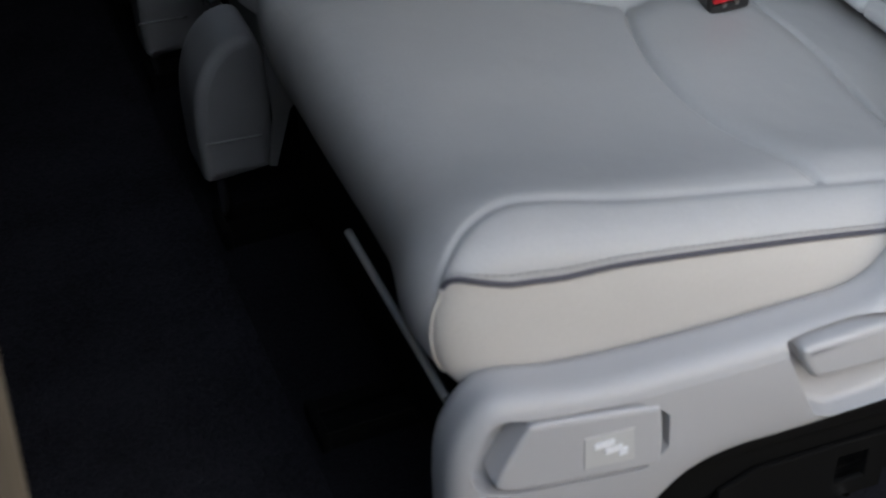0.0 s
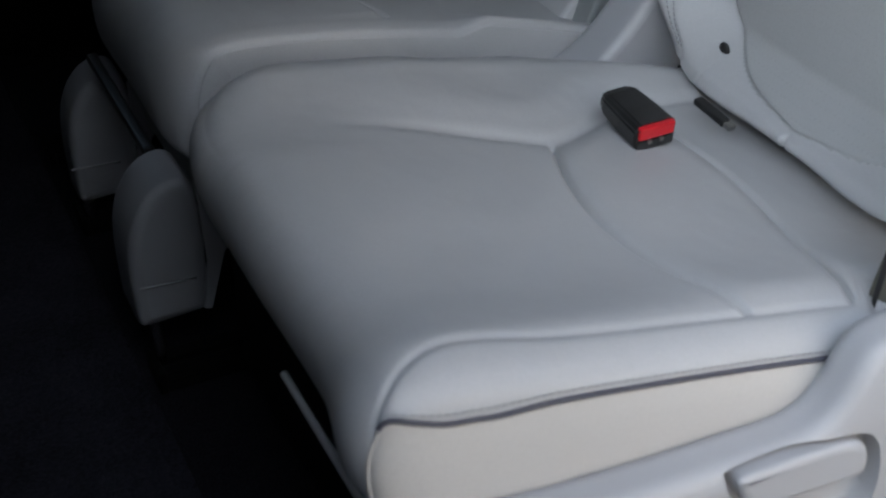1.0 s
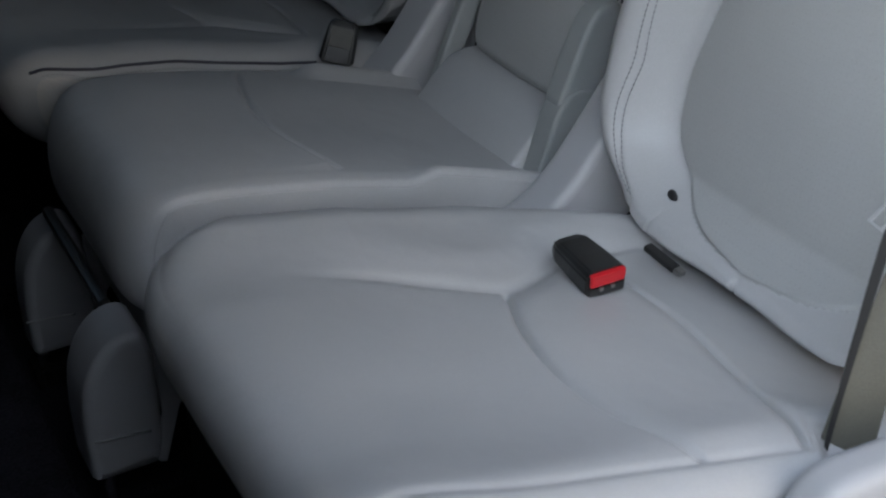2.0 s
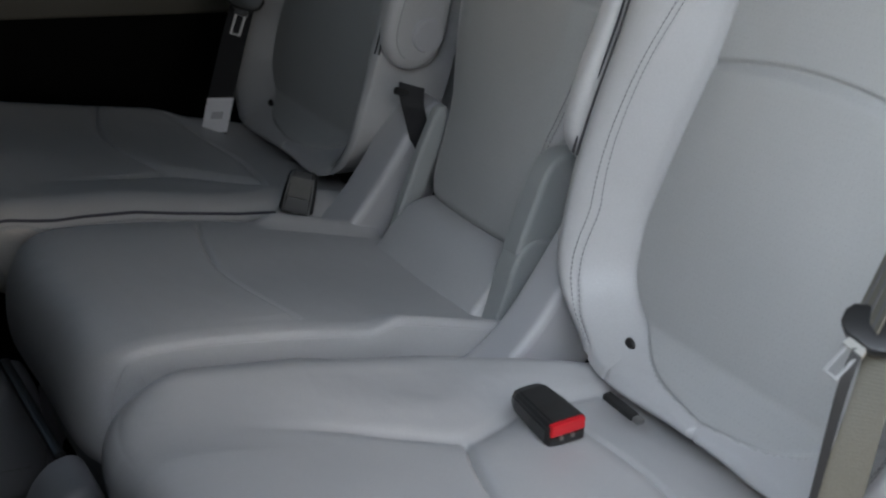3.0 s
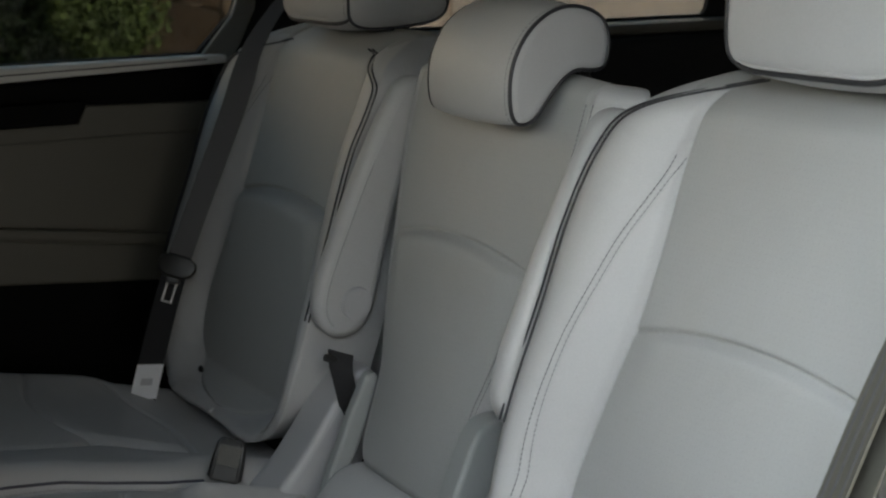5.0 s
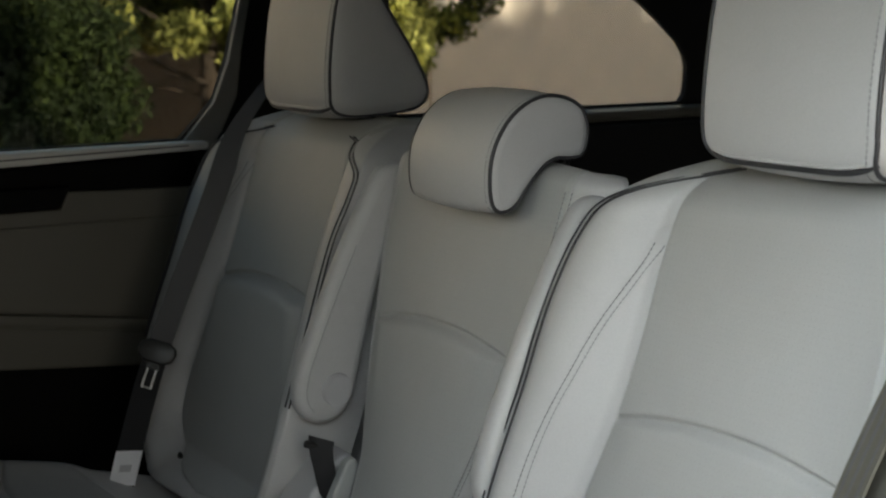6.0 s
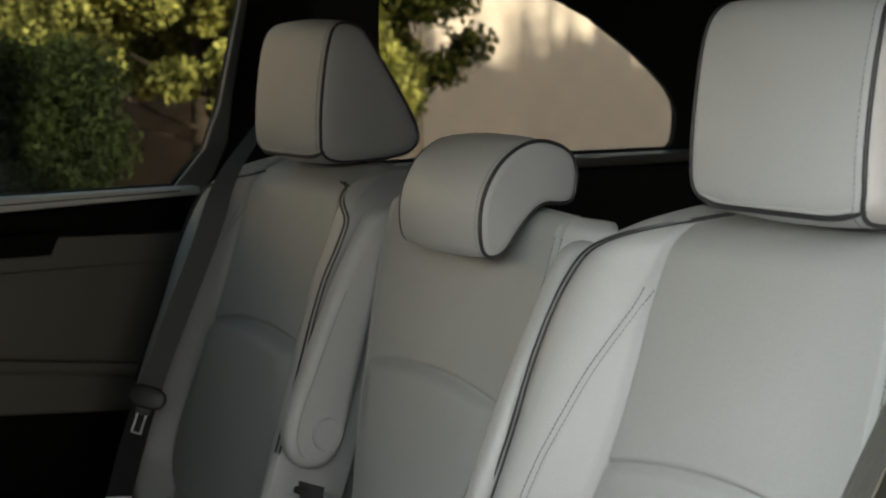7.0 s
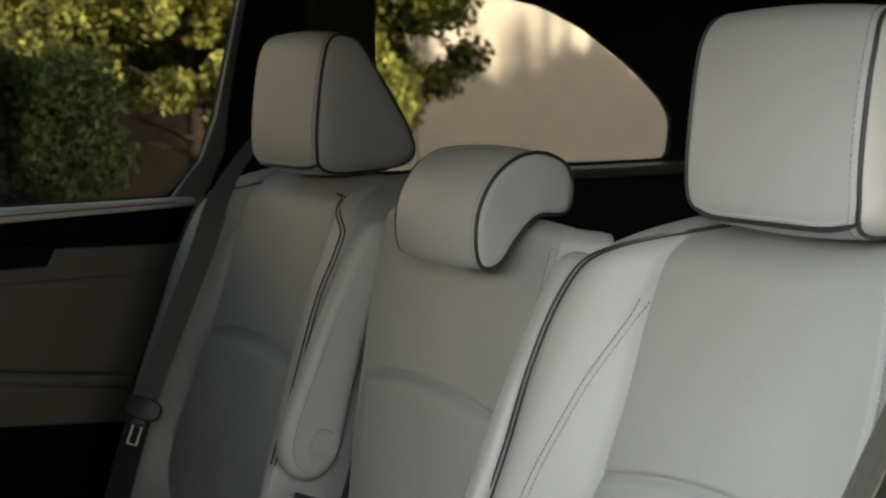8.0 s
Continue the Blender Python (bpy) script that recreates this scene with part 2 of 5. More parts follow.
def polyline(points, n, closed=False, rounds=3):
    """Corner-cut smooth line through about the given points, in n even steps."""
    p = np.array(points, float)
    for _ in range(rounds):
        q = np.roll(p, -1, axis=0) if closed else p[1:]
        a = p if closed else p[:-1]
        cut = np.stack([0.75 * a + 0.25 * q, 0.25 * a + 0.75 * q], 1).reshape(-1, p.shape[1])
        p = cut if closed else np.vstack([p[:1], cut, p[-1:]])
    if closed:
        p = np.vstack([p, p[:1]])
    d = np.concatenate([[0], np.cumsum(np.linalg.norm(np.diff(p, axis=0), axis=1))])
    s = np.linspace(0, d[-1], n + 1)
    if closed:
        s = s[:-1]
    return np.stack([np.interp(s, d, p[:, k]) for k in range(p.shape[1])], 1)


def grid_faces(nu, nv, wrap_v=False):
    f = []
    cols = nv if wrap_v else nv + 1
    for i in range(nu):
        for j in range(nv):
            k = (j + 1) % cols
            f.append((i * cols + j, (i + 1) * cols + j, (i + 1) * cols + k, i * cols + k))
    return f


def grid_normals(points):
    a, c = np.gradient(points, axis=0), np.gradient(points, axis=1)
    nrm = np.cross(a, c)
    nrm /= np.linalg.norm(nrm, axis=-1, keepdims=True) + 1e-12
    mid = nrm[nrm.shape[0] // 2, nrm.shape[1] // 2]
    return nrm if mid[1] + mid[2] > 0 else -nrm


def split_grid(points, region, kinds, parent):
    """Makes one mesh per panel out of a grid of points; region gives each face its panel. The shading runs on across the seams."""
    nv = points.shape[1] - 1
    flat, nrm = points.reshape(-1, 3), grid_normals(points).reshape(-1, 3)
    c = points.shape[0] // 2, points.shape[1] // 2
    q = points[c[0]:c[0] + 2, c[1]:c[1] + 2]
    turned = np.dot(np.cross(q[1, 0] - q[0, 0], q[0, 1] - q[0, 0]), nrm.reshape(points.shape)[c]) < 0
    made = {}
    for key, (name, mat, label) in kinds.items():
        ii, jj = np.where(region == key)
        if not len(ii):
            continue
        quads = np.stack([ii * (nv + 1) + jj, (ii + 1) * (nv + 1) + jj, (ii + 1) * (nv + 1) + jj + 1, ii * (nv + 1) + jj + 1], 1)
        if turned:
            quads = quads[:, ::-1]
        used, index = np.unique(quads, return_inverse=True)
        ob = mesh_object(name, flat[used], index.reshape(quads.shape), mat, parent, label)
        ob.data.normals_split_custom_set_from_vertices(nrm[used].tolist())
        made[key] = ob
    return made


def tube(points, radius, mat, name, parent=None, label="", closed=False, sides=8, squash=1.0):
    p = np.array(points, float)
    n = len(p)
    verts, up, last = [], np.array([0.0, 0.0, 1.0]), None
    for i in range(n):
        a, b = (p[i - 1], p[(i + 1) % n]) if closed else (p[max(i - 1, 0)], p[min(i + 1, n - 1)])
        d = (b - a) / (np.linalg.norm(b - a) + 1e-12)
        side = np.cross(d, up)
        side = side / (np.linalg.norm(side) + 1e-9) if np.linalg.norm(side) > 0.05 else np.array([1.0, 0, 0])
        if last is not None and np.dot(side, last) < 0:
            side = -side
        last = side
        upper = np.cross(side, d)
        for k in range(sides):
            w = 2 * math.pi * k / sides
            verts.append(p[i] + radius * (math.cos(w) * side + squash * math.sin(w) * upper))
    f = grid_faces(n if closed else n - 1, sides, True) if not closed else []
    if closed:
        f = [(i * sides + j, ((i + 1) % n) * sides + j, ((i + 1) % n) * sides + (j + 1) % sides, i * sides + (j + 1) % sides) for i in range(n) for j in range(sides)]
    else:
        f += [tuple(range(sides))[::-1], tuple(range((n - 1) * sides, n * sides))]
    return mesh_object(name, verts, f, mat, parent, label)


def ribbon(points, across, thick, mat, name, parent=None, label=""):
    """A flat band with thickness along points; across: half its width as a vector, or one per point."""
    p, w = np.array(points, float), np.array(across, float)
    if w.ndim == 1:
        w = np.repeat(w[None], len(p), 0)
    verts = []
    for i in range(len(p)):
        d = p[min(i + 1, len(p) - 1)] - p[max(i - 1, 0)]
        nrm = np.cross(d, w[i])
        nrm = nrm / (np.linalg.norm(nrm) + 1e-12) * thick / 2
        verts += [p[i] - w[i] - nrm, p[i] + w[i] - nrm, p[i] + w[i] + nrm, p[i] - w[i] + nrm]
    f = grid_faces(len(p) - 1, 4, True) + [(3, 2, 1, 0), tuple(range(4 * len(p) - 4, 4 * len(p)))]
    return mesh_object(name, verts, f, mat, parent, label, smooth=False)


def pillow(name, shape, mat, parent=None, label=""):
    """Links a prism made by bun()."""
    return mesh_object(name, shape[0], shape[1], mat, parent, label, closed=True)


def inward_of(ring):
    """Inward normals of a closed line in the plane."""
    tang = np.roll(ring, -1, 0) - np.roll(ring, 1, 0)
    tang /= np.linalg.norm(tang, axis=1)[:, None] + 1e-12
    area = np.sum(ring[:, 0] * np.roll(ring[:, 1], -1) - np.roll(ring[:, 0], -1) * ring[:, 1])
    return np.stack([-tang[:, 1], tang[:, 0]], 1) * (1 if area > 0 else -1)


def bun(profile, x0, x1, edge, n=64, rounds=3, bulge=0.0, fan=False):
    """A cushion-like prism: a closed side profile in (y, z) swept from x0 to x1, its side edges rounded by edge; bulge swells its middle."""
    ring = polyline(profile, n, True, rounds)
    inward = inward_of(ring)
    half = [(x0 + edge * (1 - math.sin(a)), ring + inward * edge * (1 - math.cos(a))) for a in np.linspace(math.pi / 2, 0, 8)]
    cap = [(x0 - 0.0004, ring + inward * (edge + 0.0012)),]
    if fan:
        cap = [(x0 - 0.0010, ring.mean(0) + (cap[0][1] - ring.mean(0)) * q) for q in (0.1, 0.4, 0.7)] + cap
    left = cap + half
    right = [(x0 + x1 - x, r) for x, r in left][::-1]
    middle = [(x0 + edge + (x1 - x0 - 2 * edge) * k, ring - inward * bulge * 4 * k * (1 - k)) for k in np.linspace(0, 1, 9)[1:-1]]
    rows = left + middle + right
    verts = [(x, y, z) for x, r in rows for y, z in r]
    last = (len(rows) - 1) * n
    return verts, grid_faces(len(rows) - 1, n, True) + [tuple(range(n))[::-1], tuple(range(last, last + n))], ring


def slab(outline, x0, x1, bevel=0.0, segments=2, holes=()):
    """A plate of the given outline in (y, z), from x0 to x1, with holes cut through it."""
    bm = bmesh.new()
    loops = []
    for line in (outline, *holes):
        vs = [bm.verts.new((x0, y, z)) for y, z in line]
        loops.append([bm.edges.new((vs[i], vs[(i + 1) % len(vs)])) for i in range(len(vs))])
    bmesh.ops.triangle_fill(bm, use_beauty=True, edges=[e for l in loops for e in l], normal=(1, 0, 0))
    made = bmesh.ops.extrude_face_region(bm, geom=bm.faces[:])
    bmesh.ops.translate(bm, verts=[v for v in made["geom"] if isinstance(v, bmesh.types.BMVert)], vec=(x1 - x0, 0, 0))
    bmesh.ops.recalc_face_normals(bm, faces=bm.faces)
    bmesh.ops.dissolve_limit(bm, angle_limit=radians(1), verts=bm.verts, edges=bm.edges)
    if bevel:
        sharp = [e for e in bm.edges if len(e.link_faces) == 2 and e.calc_face_angle(0) > radians(40)]
        bmesh.ops.bevel(bm, geom=sharp, offset=bevel, segments=segments, profile=0.6, affect="EDGES", clamp_overlap=True)
    return bm


def stitches(points, normals, gap, length, mat, name, parent, lift=0.0006):
    """Single thread stitches laid along a line on a surface, joined into one run."""
    p = np.array(points, float)
    d = np.concatenate([[0], np.cumsum(np.linalg.norm(np.diff(p, axis=0), axis=1))])
    verts, faces = [], []
    for s in np.arange(0, d[-1] - length, gap):
        a = np.array([np.interp(s, d, p[:, k]) for k in range(3)])
        b = np.array([np.interp(s + length, d, p[:, k]) for k in range(3)])
        nrm = np.array([np.interp(s, d, np.array(normals)[:, k]) for k in range(3)])
        nrm /= np.linalg.norm(nrm)
        side = np.cross(b - a, nrm)
        side = side / np.linalg.norm(side) * 0.0006
        o = len(verts)
        up = nrm * 0.0009
        base = nrm * lift
        verts += [a - side + base, a + side + base, b + side + base, b - side + base, a + up + base, b + up + base]
        faces += [(o, o + 4, o + 5, o + 3), (o + 1, o + 2, o + 5, o + 4), (o, o + 1, o + 4), (o + 2, o + 3, o + 5)]
    return mesh_object(name, verts, faces, mat, parent, smooth=False)


def carve(ob, shapes):
    """Cuts closed shapes, made by bun(), out of an object's mesh."""
    for shape in shapes:
        cutter = pillow("cutter", shape, ob.data.materials[0])
        m = ob.modifiers.new("cut", "BOOLEAN")
        m.object, m.operation, m.solver = cutter, "DIFFERENCE", "EXACT"
        bpy.context.view_layer.update()
        solid = bpy.data.meshes.new_from_object(ob.evaluated_get(bpy.context.evaluated_depsgraph_get()))
        ob.modifiers.clear()
        old, ob.data = ob.data, solid
        solid.name = ob.name
        bpy.data.meshes.remove(old)
        cut_mesh = cutter.data
        bpy.data.objects.remove(cutter)
        bpy.data.meshes.remove(cut_mesh)
    ob.data.polygons.foreach_set("use_smooth", [True] * len(ob.data.polygons))
    ob.data.set_sharp_from_angle(angle=radians(30))
    return ob


# ---- seats ----
SPINE_Y, SPINE_Z, LEAN = 0.140, 0.338, 0.297
NEAR_X, FAR_X, MID_X = 0.018, 0.952, 0.492


def spine(z):
    return SPINE_Y - LEAN * (z - SPINE_Z)


def groove(d, width, depth):
    return -depth * np.exp(-((d / width) ** 2))


BACK_HALF = ((0.308, 0.030), (0.312, 0.078), (0.318, 0.118), (0.327, 0.155), (0.341, 0.185), (0.363, 0.212), (0.392, 0.232), (0.450, 0.244), (0.545, 0.246), (0.624, 0.241), (0.706, 0.236), (0.770, 0.224), (0.810, 0.204), (0.832, 0.180), (0.848, 0.150))
BACK_PANEL = ((0.331, 0.0), (0.334, 0.052), (0.340, 0.092), (0.348, 0.119), (0.360, 0.144), (0.376, 0.166), (0.394, 0.179), (0.417, 0.185), (0.450, 0.187), (0.481, 0.182), (0.535, 0.171), (0.613, 0.154), (0.684, 0.147), (0.760, 0.145), (0.800, 0.140), (0.848, 0.128))
BACK_STITCH = ((0.338, 0.164), (0.358, 0.187), (0.384, 0.205), (0.465, 0.213), (0.546, 0.209), (0.600, 0.200), (0.650, 0.187), (0.690, 0.176), (0.733, 0.161), (0.761, 0.151), (0.785, 0.145))
BOLSTER = ((0.29, 0.022), (0.33, 0.036), (0.38, 0.050), (0.48, 0.056), (0.62, 0.050), (0.74, 0.044), (0.80, 0.034), (0.848, 0.008))


ARCH = {"ridge": 0.007, "flare": 0.0, "crown": 0.842, "hole": 0.134}


def back_surface(u, z, rolled):
    """The front of an outer seat's backrest: u across from -1 to 1, z up, rolled: how far it has turned over the top or under the foot."""
    half = curve_at(BACK_HALF, z)
    panel = np.minimum(curve_at(BACK_PANEL, z), half * 0.92)
    a = np.abs(u)
    k = np.clip((a - 0.82) / 0.18, 0, 1)
    s = np.minimum(a / 0.82, 1) * half
    t = np.clip((s - panel) / np.maximum(half - panel, 1e-4), 0, 1)
    b = curve_at(BOLSTER, z) * (1.16 * np.sin(math.pi / 2 * np.clip(t * 1.12, 0, 1)) ** 1.15 - 0.16 * t**4)
    # thick roll under the centre panel, which overhangs the cushion
    low = np.clip((0.366 - z) / 0.044, 0, 1)
    b = (np.abs(b) ** 4 + (0.042 * low * low * (3 - 2 * low)) ** 4) ** 0.25
    b += 0.012 * (1 - np.clip(s / np.maximum(panel, 0.01), 0, 1) ** 2) * np.exp(-(((z - 0.51) / 0.12) ** 2))
    slope = (curve_at(BACK_PANEL, z + 0.004) - curve_at(BACK_PANEL, z - 0.004)) / 0.008
    d = (s - panel) / np.sqrt(1 + slope**2)
    b += groove(d, 0.0036, 0.0066)
    arch = 0.623 - 0.017 * (s / 0.143) ** 2
    inside = np.clip(-d / 0.006, 0, 1)
    b += groove(z - arch, 0.0034, 0.0062) * inside
    below, side = np.clip(arch - z, 0, 1), np.clip(-d / 0.05, 0, 1)
    b += ARCH["ridge"] * (1 - np.exp(-below / 0.006)) * np.exp(-below / 0.08) * side * side * (3 - 2 * side)
    b += groove(s - 0.126, 0.0022, 0.0026) * np.clip((0.342 - z) / 0.008, 0, 1) * (u > 0)
    st = s - curve_at(BACK_STITCH, z)
    b += groove(st, 0.003, 0.0024) * (z < 0.785)
    x = np.sign(u) * (s + 0.006 * np.sin(math.pi * k * 0.5))
    x = x - ARCH["flare"] * np.exp(-(((z - 0.812) / 0.075) ** 2)) * np.clip((a - 0.5) / 0.3, 0, 1) * (u < 0)
    y = spine(z) + b - 0.105 * k - rolled
    return np.stack([x, y, z], -1)


def back_rows(n):
    """Heights of the rows, with the roll under the foot and over the top."""
    v = np.linspace(0, 1, n)
    z = 0.308 + (0.846 - 0.308) * (v - 0.022 * np.sin(2 * math.pi * v))
    rolled = 0.026 * np.clip((0.323 - z) / 0.015, 0, 1) ** 2 + 0.055 * np.clip((z - 0.800) / 0.046, 0, 1) ** 2.6
    return z, rolled


def surface_line(fn, pts):
    """Points on a surface and its normals there; fn takes a list of parameter pairs."""
    e = 1e-3
    p = fn(pts)
    a, b = fn(pts + np.array([e, 0])), fn(pts + np.array([0, e]))
    nrm = np.cross(a - p, b - p)
    nrm /= np.linalg.norm(nrm, axis=1)[:, None] + 1e-12
    nrm *= np.sign(nrm[:, 1:2] + 1e-9)
    return p, nrm


def build_backrest(seat):
    """Backrest of an outer seat, with its panels, piping, seams and hinge hole."""
    nz, nu = 300, 300
    z, rolled = back_rows(nz)
    u = np.linspace(-1, 1, nu)
    zz, uu = np.meshgrid(z, u, indexing="ij")
    rr = np.repeat(rolled[:, None], nu, 1)
    pts = back_surface(uu, zz, rr)
    # close the top and the foot towards the back shell
    cap_top, cap_low = pts[-1:].copy(), pts[:1].copy()
    cap_top[..., 1], cap_low[..., 1] = -0.125, 0.03
    cap_top[..., 2] = 0.842
    cap_low[..., 2] = 0.306
    grid = np.concatenate([cap_low, pts, cap_top], 0)
    zc, uc = (zz[:-1, :-1] + zz[1:, 1:]) / 2, (uu[:-1, :-1] + uu[1:, 1:]) / 2
    s = np.minimum(np.abs(uc) / 0.82, 1) * curve_at(BACK_HALF, zc)
    centre = (s < curve_at(BACK_PANEL, zc))
    region = np.where(centre, np.where(zc > 0.623 - 0.017 * (s / 0.143) ** 2, 2, 1), np.where(uc > 0, 3, 4))
    region = np.where(~centre & (zc < 0.348) & (s < 0.126), 5, region)
    region = np.where(~centre & (zc > 0.83) & (s < 0.16), 2, region)
    region = np.concatenate([region[:1], region, region[-1:]], 0)
    back = pillow("backrest", back_shell(), plastic_dim, seat, "mid-grey plastic back shell under the upholstery")
    split_grid(grid, region, {
        1: ("lower_panel", leather_holes, ""), 2: ("upper_panel", leather_holes, ""),
        3: ("bolster", leather, ""), 4: ("bolster", leather, ""), 5: ("foot_roll", leather, "")}, back)
    for side in (-1, 1):
        zs = np.linspace(0.505, ARCH["crown"], 120)
        bow = 0.30 * np.clip((zs - ARCH["crown"] + 0.050) / 0.050, 0, 1) ** 2.6
        line = back_surface(side * (0.812 - bow), zs, 0.055 * np.clip((zs - 0.80) / 0.046, 0, 1) ** 2.6)
        for shift in (-0.0024, 0.0062):
            tube(line + np.array([side * shift, 0.0040 - abs(shift) * 0.3, 0]), 0.0012, piping_black, "piping", back, "thin black piping along the edge")
        for off in (-0.0028, 0.0028):
            zs = np.linspace(0.342, 0.772, 200)

            def place(q):
                h = curve_at(BACK_HALF, q[:, 1])
                return back_surface(q[:, 0] / h * 0.82, q[:, 1], np.zeros(len(q)))

            p, nrm = surface_line(place, np.stack([side * (curve_at(BACK_STITCH, zs) + off), zs], 1))
            stitches(p, nrm, 0.0052, 0.0036, thread, "stitching", back)
    # hinge hole in the bolster's foot
    hz = 0.347
    at = back_surface(np.array([ARCH["hole"] / float(curve_at(BACK_HALF, hz)) * 0.82]), np.array([hz]), np.zeros(1))[0]
    bm = bmesh.new()
    bmesh.ops.create_uvsphere(bm, u_segments=24, v_segments=12, radius=0.0072, matrix=Matrix.Translation(at) @ Matrix.Diagonal((1, 0.5, 1, 1)))
    part("bolt_hole", bm, rubber, back, "small round black hole", smooth=True)
    return back


def back_shell():
    prof = ((-0.02, 0.335), (0.07, 0.345), (-0.075, 0.785), (-0.13, 0.785), (-0.10, 0.45))
    return bun(prof, -0.205, 0.205, 0.02, 40, 2)


CUSHION = ((0.130, 0.288), (0.215, 0.313), (0.300, 0.336), (0.400, 0.356), (0.500, 0.376), (0.575, 0.392), (0.620, 0.401), (0.656, 0.394), (0.673, 0.364), (0.669, 0.324), (0.648, 0.298), (0.622, 0.287), (0.580, 0.284))


def cushion_profile(n):
    p = polyline(CUSHION, n - 1, False, 3)
    t = np.gradient(p, axis=0)
    t /= np.linalg.norm(t, axis=1)[:, None]
    return p, np.stack([t[:, 1], -t[:, 0]], 1)


def cushion_cross(a):
    """Across the cushion, |u| from 0 to 1: half width and the drop below the crown."""
    table_s = ((0.0, 0.0), (0.62, 0.192), (0.70, 0.217), (0.76, 0.233), (0.82, 0.245), (0.86, 0.250), (0.92, 0.251), (1.0, 0.246))
    table_e = ((0.0, 0.0), (0.50, -0.001), (0.60, -0.006), (0.67, -0.009), (0.74, -0.005), (0.80, 0.004), (0.86, 0.018), (0.93, 0.055), (1.0, 0.100))
    return curve_at(table_s, a), curve_at(table_e, a)


def seam_rear(x):
    return 0.251 + 0.9 * (x - 0.01) ** 2


def seam_front(x):
    return 0.4135 - 1.45 * (x + 0.085) ** 2


INNER_CREASE = ((0.20, 0.165), (0.30, 0.122), (0.335, 0.097), (0.375, 0.078), (0.41, 0.087), (0.44, 0.096), (0.475, 0.107), (0.53, 0.119), (0.60, 0.125))
EDGE_SEAM = ((0.20, 0.222), (0.44, 0.220), (0.547, 0.218), (0.592, 0.2135), (0.615, 0.2145), (0.636, 0.222), (0.660, 0.238), (0.676, 0.250))
PIPING = ((0.27, 0.860), (0.45, 0.860), (0.55, 0.869), (0.60, 0.880), (0.625, 0.873), (0.642, 0.848), (0.656, 0.812), (0.666, 0.800), (0.676, 0.800))


def build_cushion(seat, inner, sweep):
    """Seat cushion; its front corner is rounded widely on the inner side."""
    nv, nu = 420, 300
    prof, inward = cushion_profile(nv)
    u = np.linspace(-1, 1, nu)
    s, e = cushion_cross(np.abs(u))
    x = np.sign(u) * s
    py, pz = prof[:, None, 0], prof[:, None, 1]
    along = np.arange(nv)[:, None] / nv
    upper = np.arange(nv)[:, None] <= int(np.argmax(prof[:, 0]))
    top = np.clip((0.66 - py) / 0.05, 0, 1) * upper
    ee = np.repeat(e[None], nv, 0).copy()
    sx = np.repeat(np.abs(x)[None], nv, 0)
    xx = np.repeat(x[None], nv, 0) * inner
    # the side wall runs out towards the rear
    keep = np.clip((py - 0.262) / 0.05, 0, 1) + ~upper
    ee = np.where(ee > 0.018, 0.018 + (ee - 0.018) * np.clip(keep, 0.25, 1), ee)
    cut = np.clip((0.296 - py) / 0.030, 0, 1)
    narrow = 1 - np.where(xx < 0, 0.15 * cut * cut * (3 - 2 * cut), 0.13 * np.clip((0.345 - py) / 0.16, 0, 1)) * upper
    # seams across the seat and along its edges
    edge_line = np.where(upper, curve_at(EDGE_SEAM, py), 0.252)
    crease = curve_at(INNER_CREASE, py)
    bound = np.where(xx > 0, np.where(py < 0.52, crease, 9), edge_line)
    flat = np.clip((bound - sx) / 0.006, 0, 1)
    sf, sr = seam_front(xx), seam_rear(xx)
    ee -= (groove(py - sf, 0.0038, 0.0066) + groove(py - sr, 0.0038, 0.0066)) * flat * top
    wide = np.clip((bound - sx) / 0.035, 0, 1)
    wide = wide * wide * (3 - 2 * wide)
    puff = np.clip((sf - py) / 0.025, 0, 1) * np.clip((py - sr) / 0.025, 0, 1)
    ee -= (0.006 * puff * (2 - puff) + 0.005 * np.exp(-np.clip(py - sf, 0, 1) / 0.03) * (py > sf)) * wide * top
    outer = upper * (xx < 0)
    ee -= groove(sx - edge_line, 0.0034, 0.0021) * outer
    soft = np.clip((0.56 - py) / 0.12, 0, 1) * (xx > 0) * upper
    ee -= groove(sx - crease, 0.009, 0.005) * soft
    ee -= 0.006 * np.exp(-(((sx - crease - 0.05) / 0.035) ** 2)) * soft
    # dish in the middle of the seat
    ee += 0.009 * np.exp(-((sx / 0.13) ** 2)) * np.exp(-(((py - 0.36) / 0.16) ** 2)) * top
    q = np.clip((xx - 0.115) / 0.138, 0, 0.985)
    turn = np.degrees(np.arctan2(-inward[:, None, 0], -inward[:, None, 1]))
    late = np.clip((turn / 90 - 0.45) / 0.55, 0, 1)
    late = np.where(turn < 90, 90 * late**2 * (3 - 2 * late), turn)
    hard = np.clip((sx - 0.15) / 0.07, 0, 1) * (xx < 0)
    bend = np.radians(turn + (late - turn) * hard)
    ny, nz = -np.sin(bend), -np.cos(bend)
    ee = ee * np.where((turn > 85) & (ee > 0), np.clip((125 - turn) / 40, 0.2, 1), 1)
    ear = np.clip((sx - 0.15) / 0.10, 0, 1) ** 2 * np.clip((py - 0.52) / 0.12, 0, 1) * (xx < 0)
    lift_z, lift_y = 0.002 * ear * (turn < 75) - 0.012 * np.clip((xx - 0.08) / 0.12, 0, 1) * np.clip((py - 0.48) / 0.12, 0, 1), 0.010 * ear
    corner = np.where(xx > 0, sweep * (1 - np.sqrt(1 - q**2)), 0.0) * np.clip((py - 0.42) / 0.24, 0, 1)
    pts = np.stack([np.repeat(x[None], nv, 0) * narrow, py + ny * ee - corner + lift_y, pz + nz * ee + lift_z * np.clip((80 - turn) / 40, 0, 1)], -1)
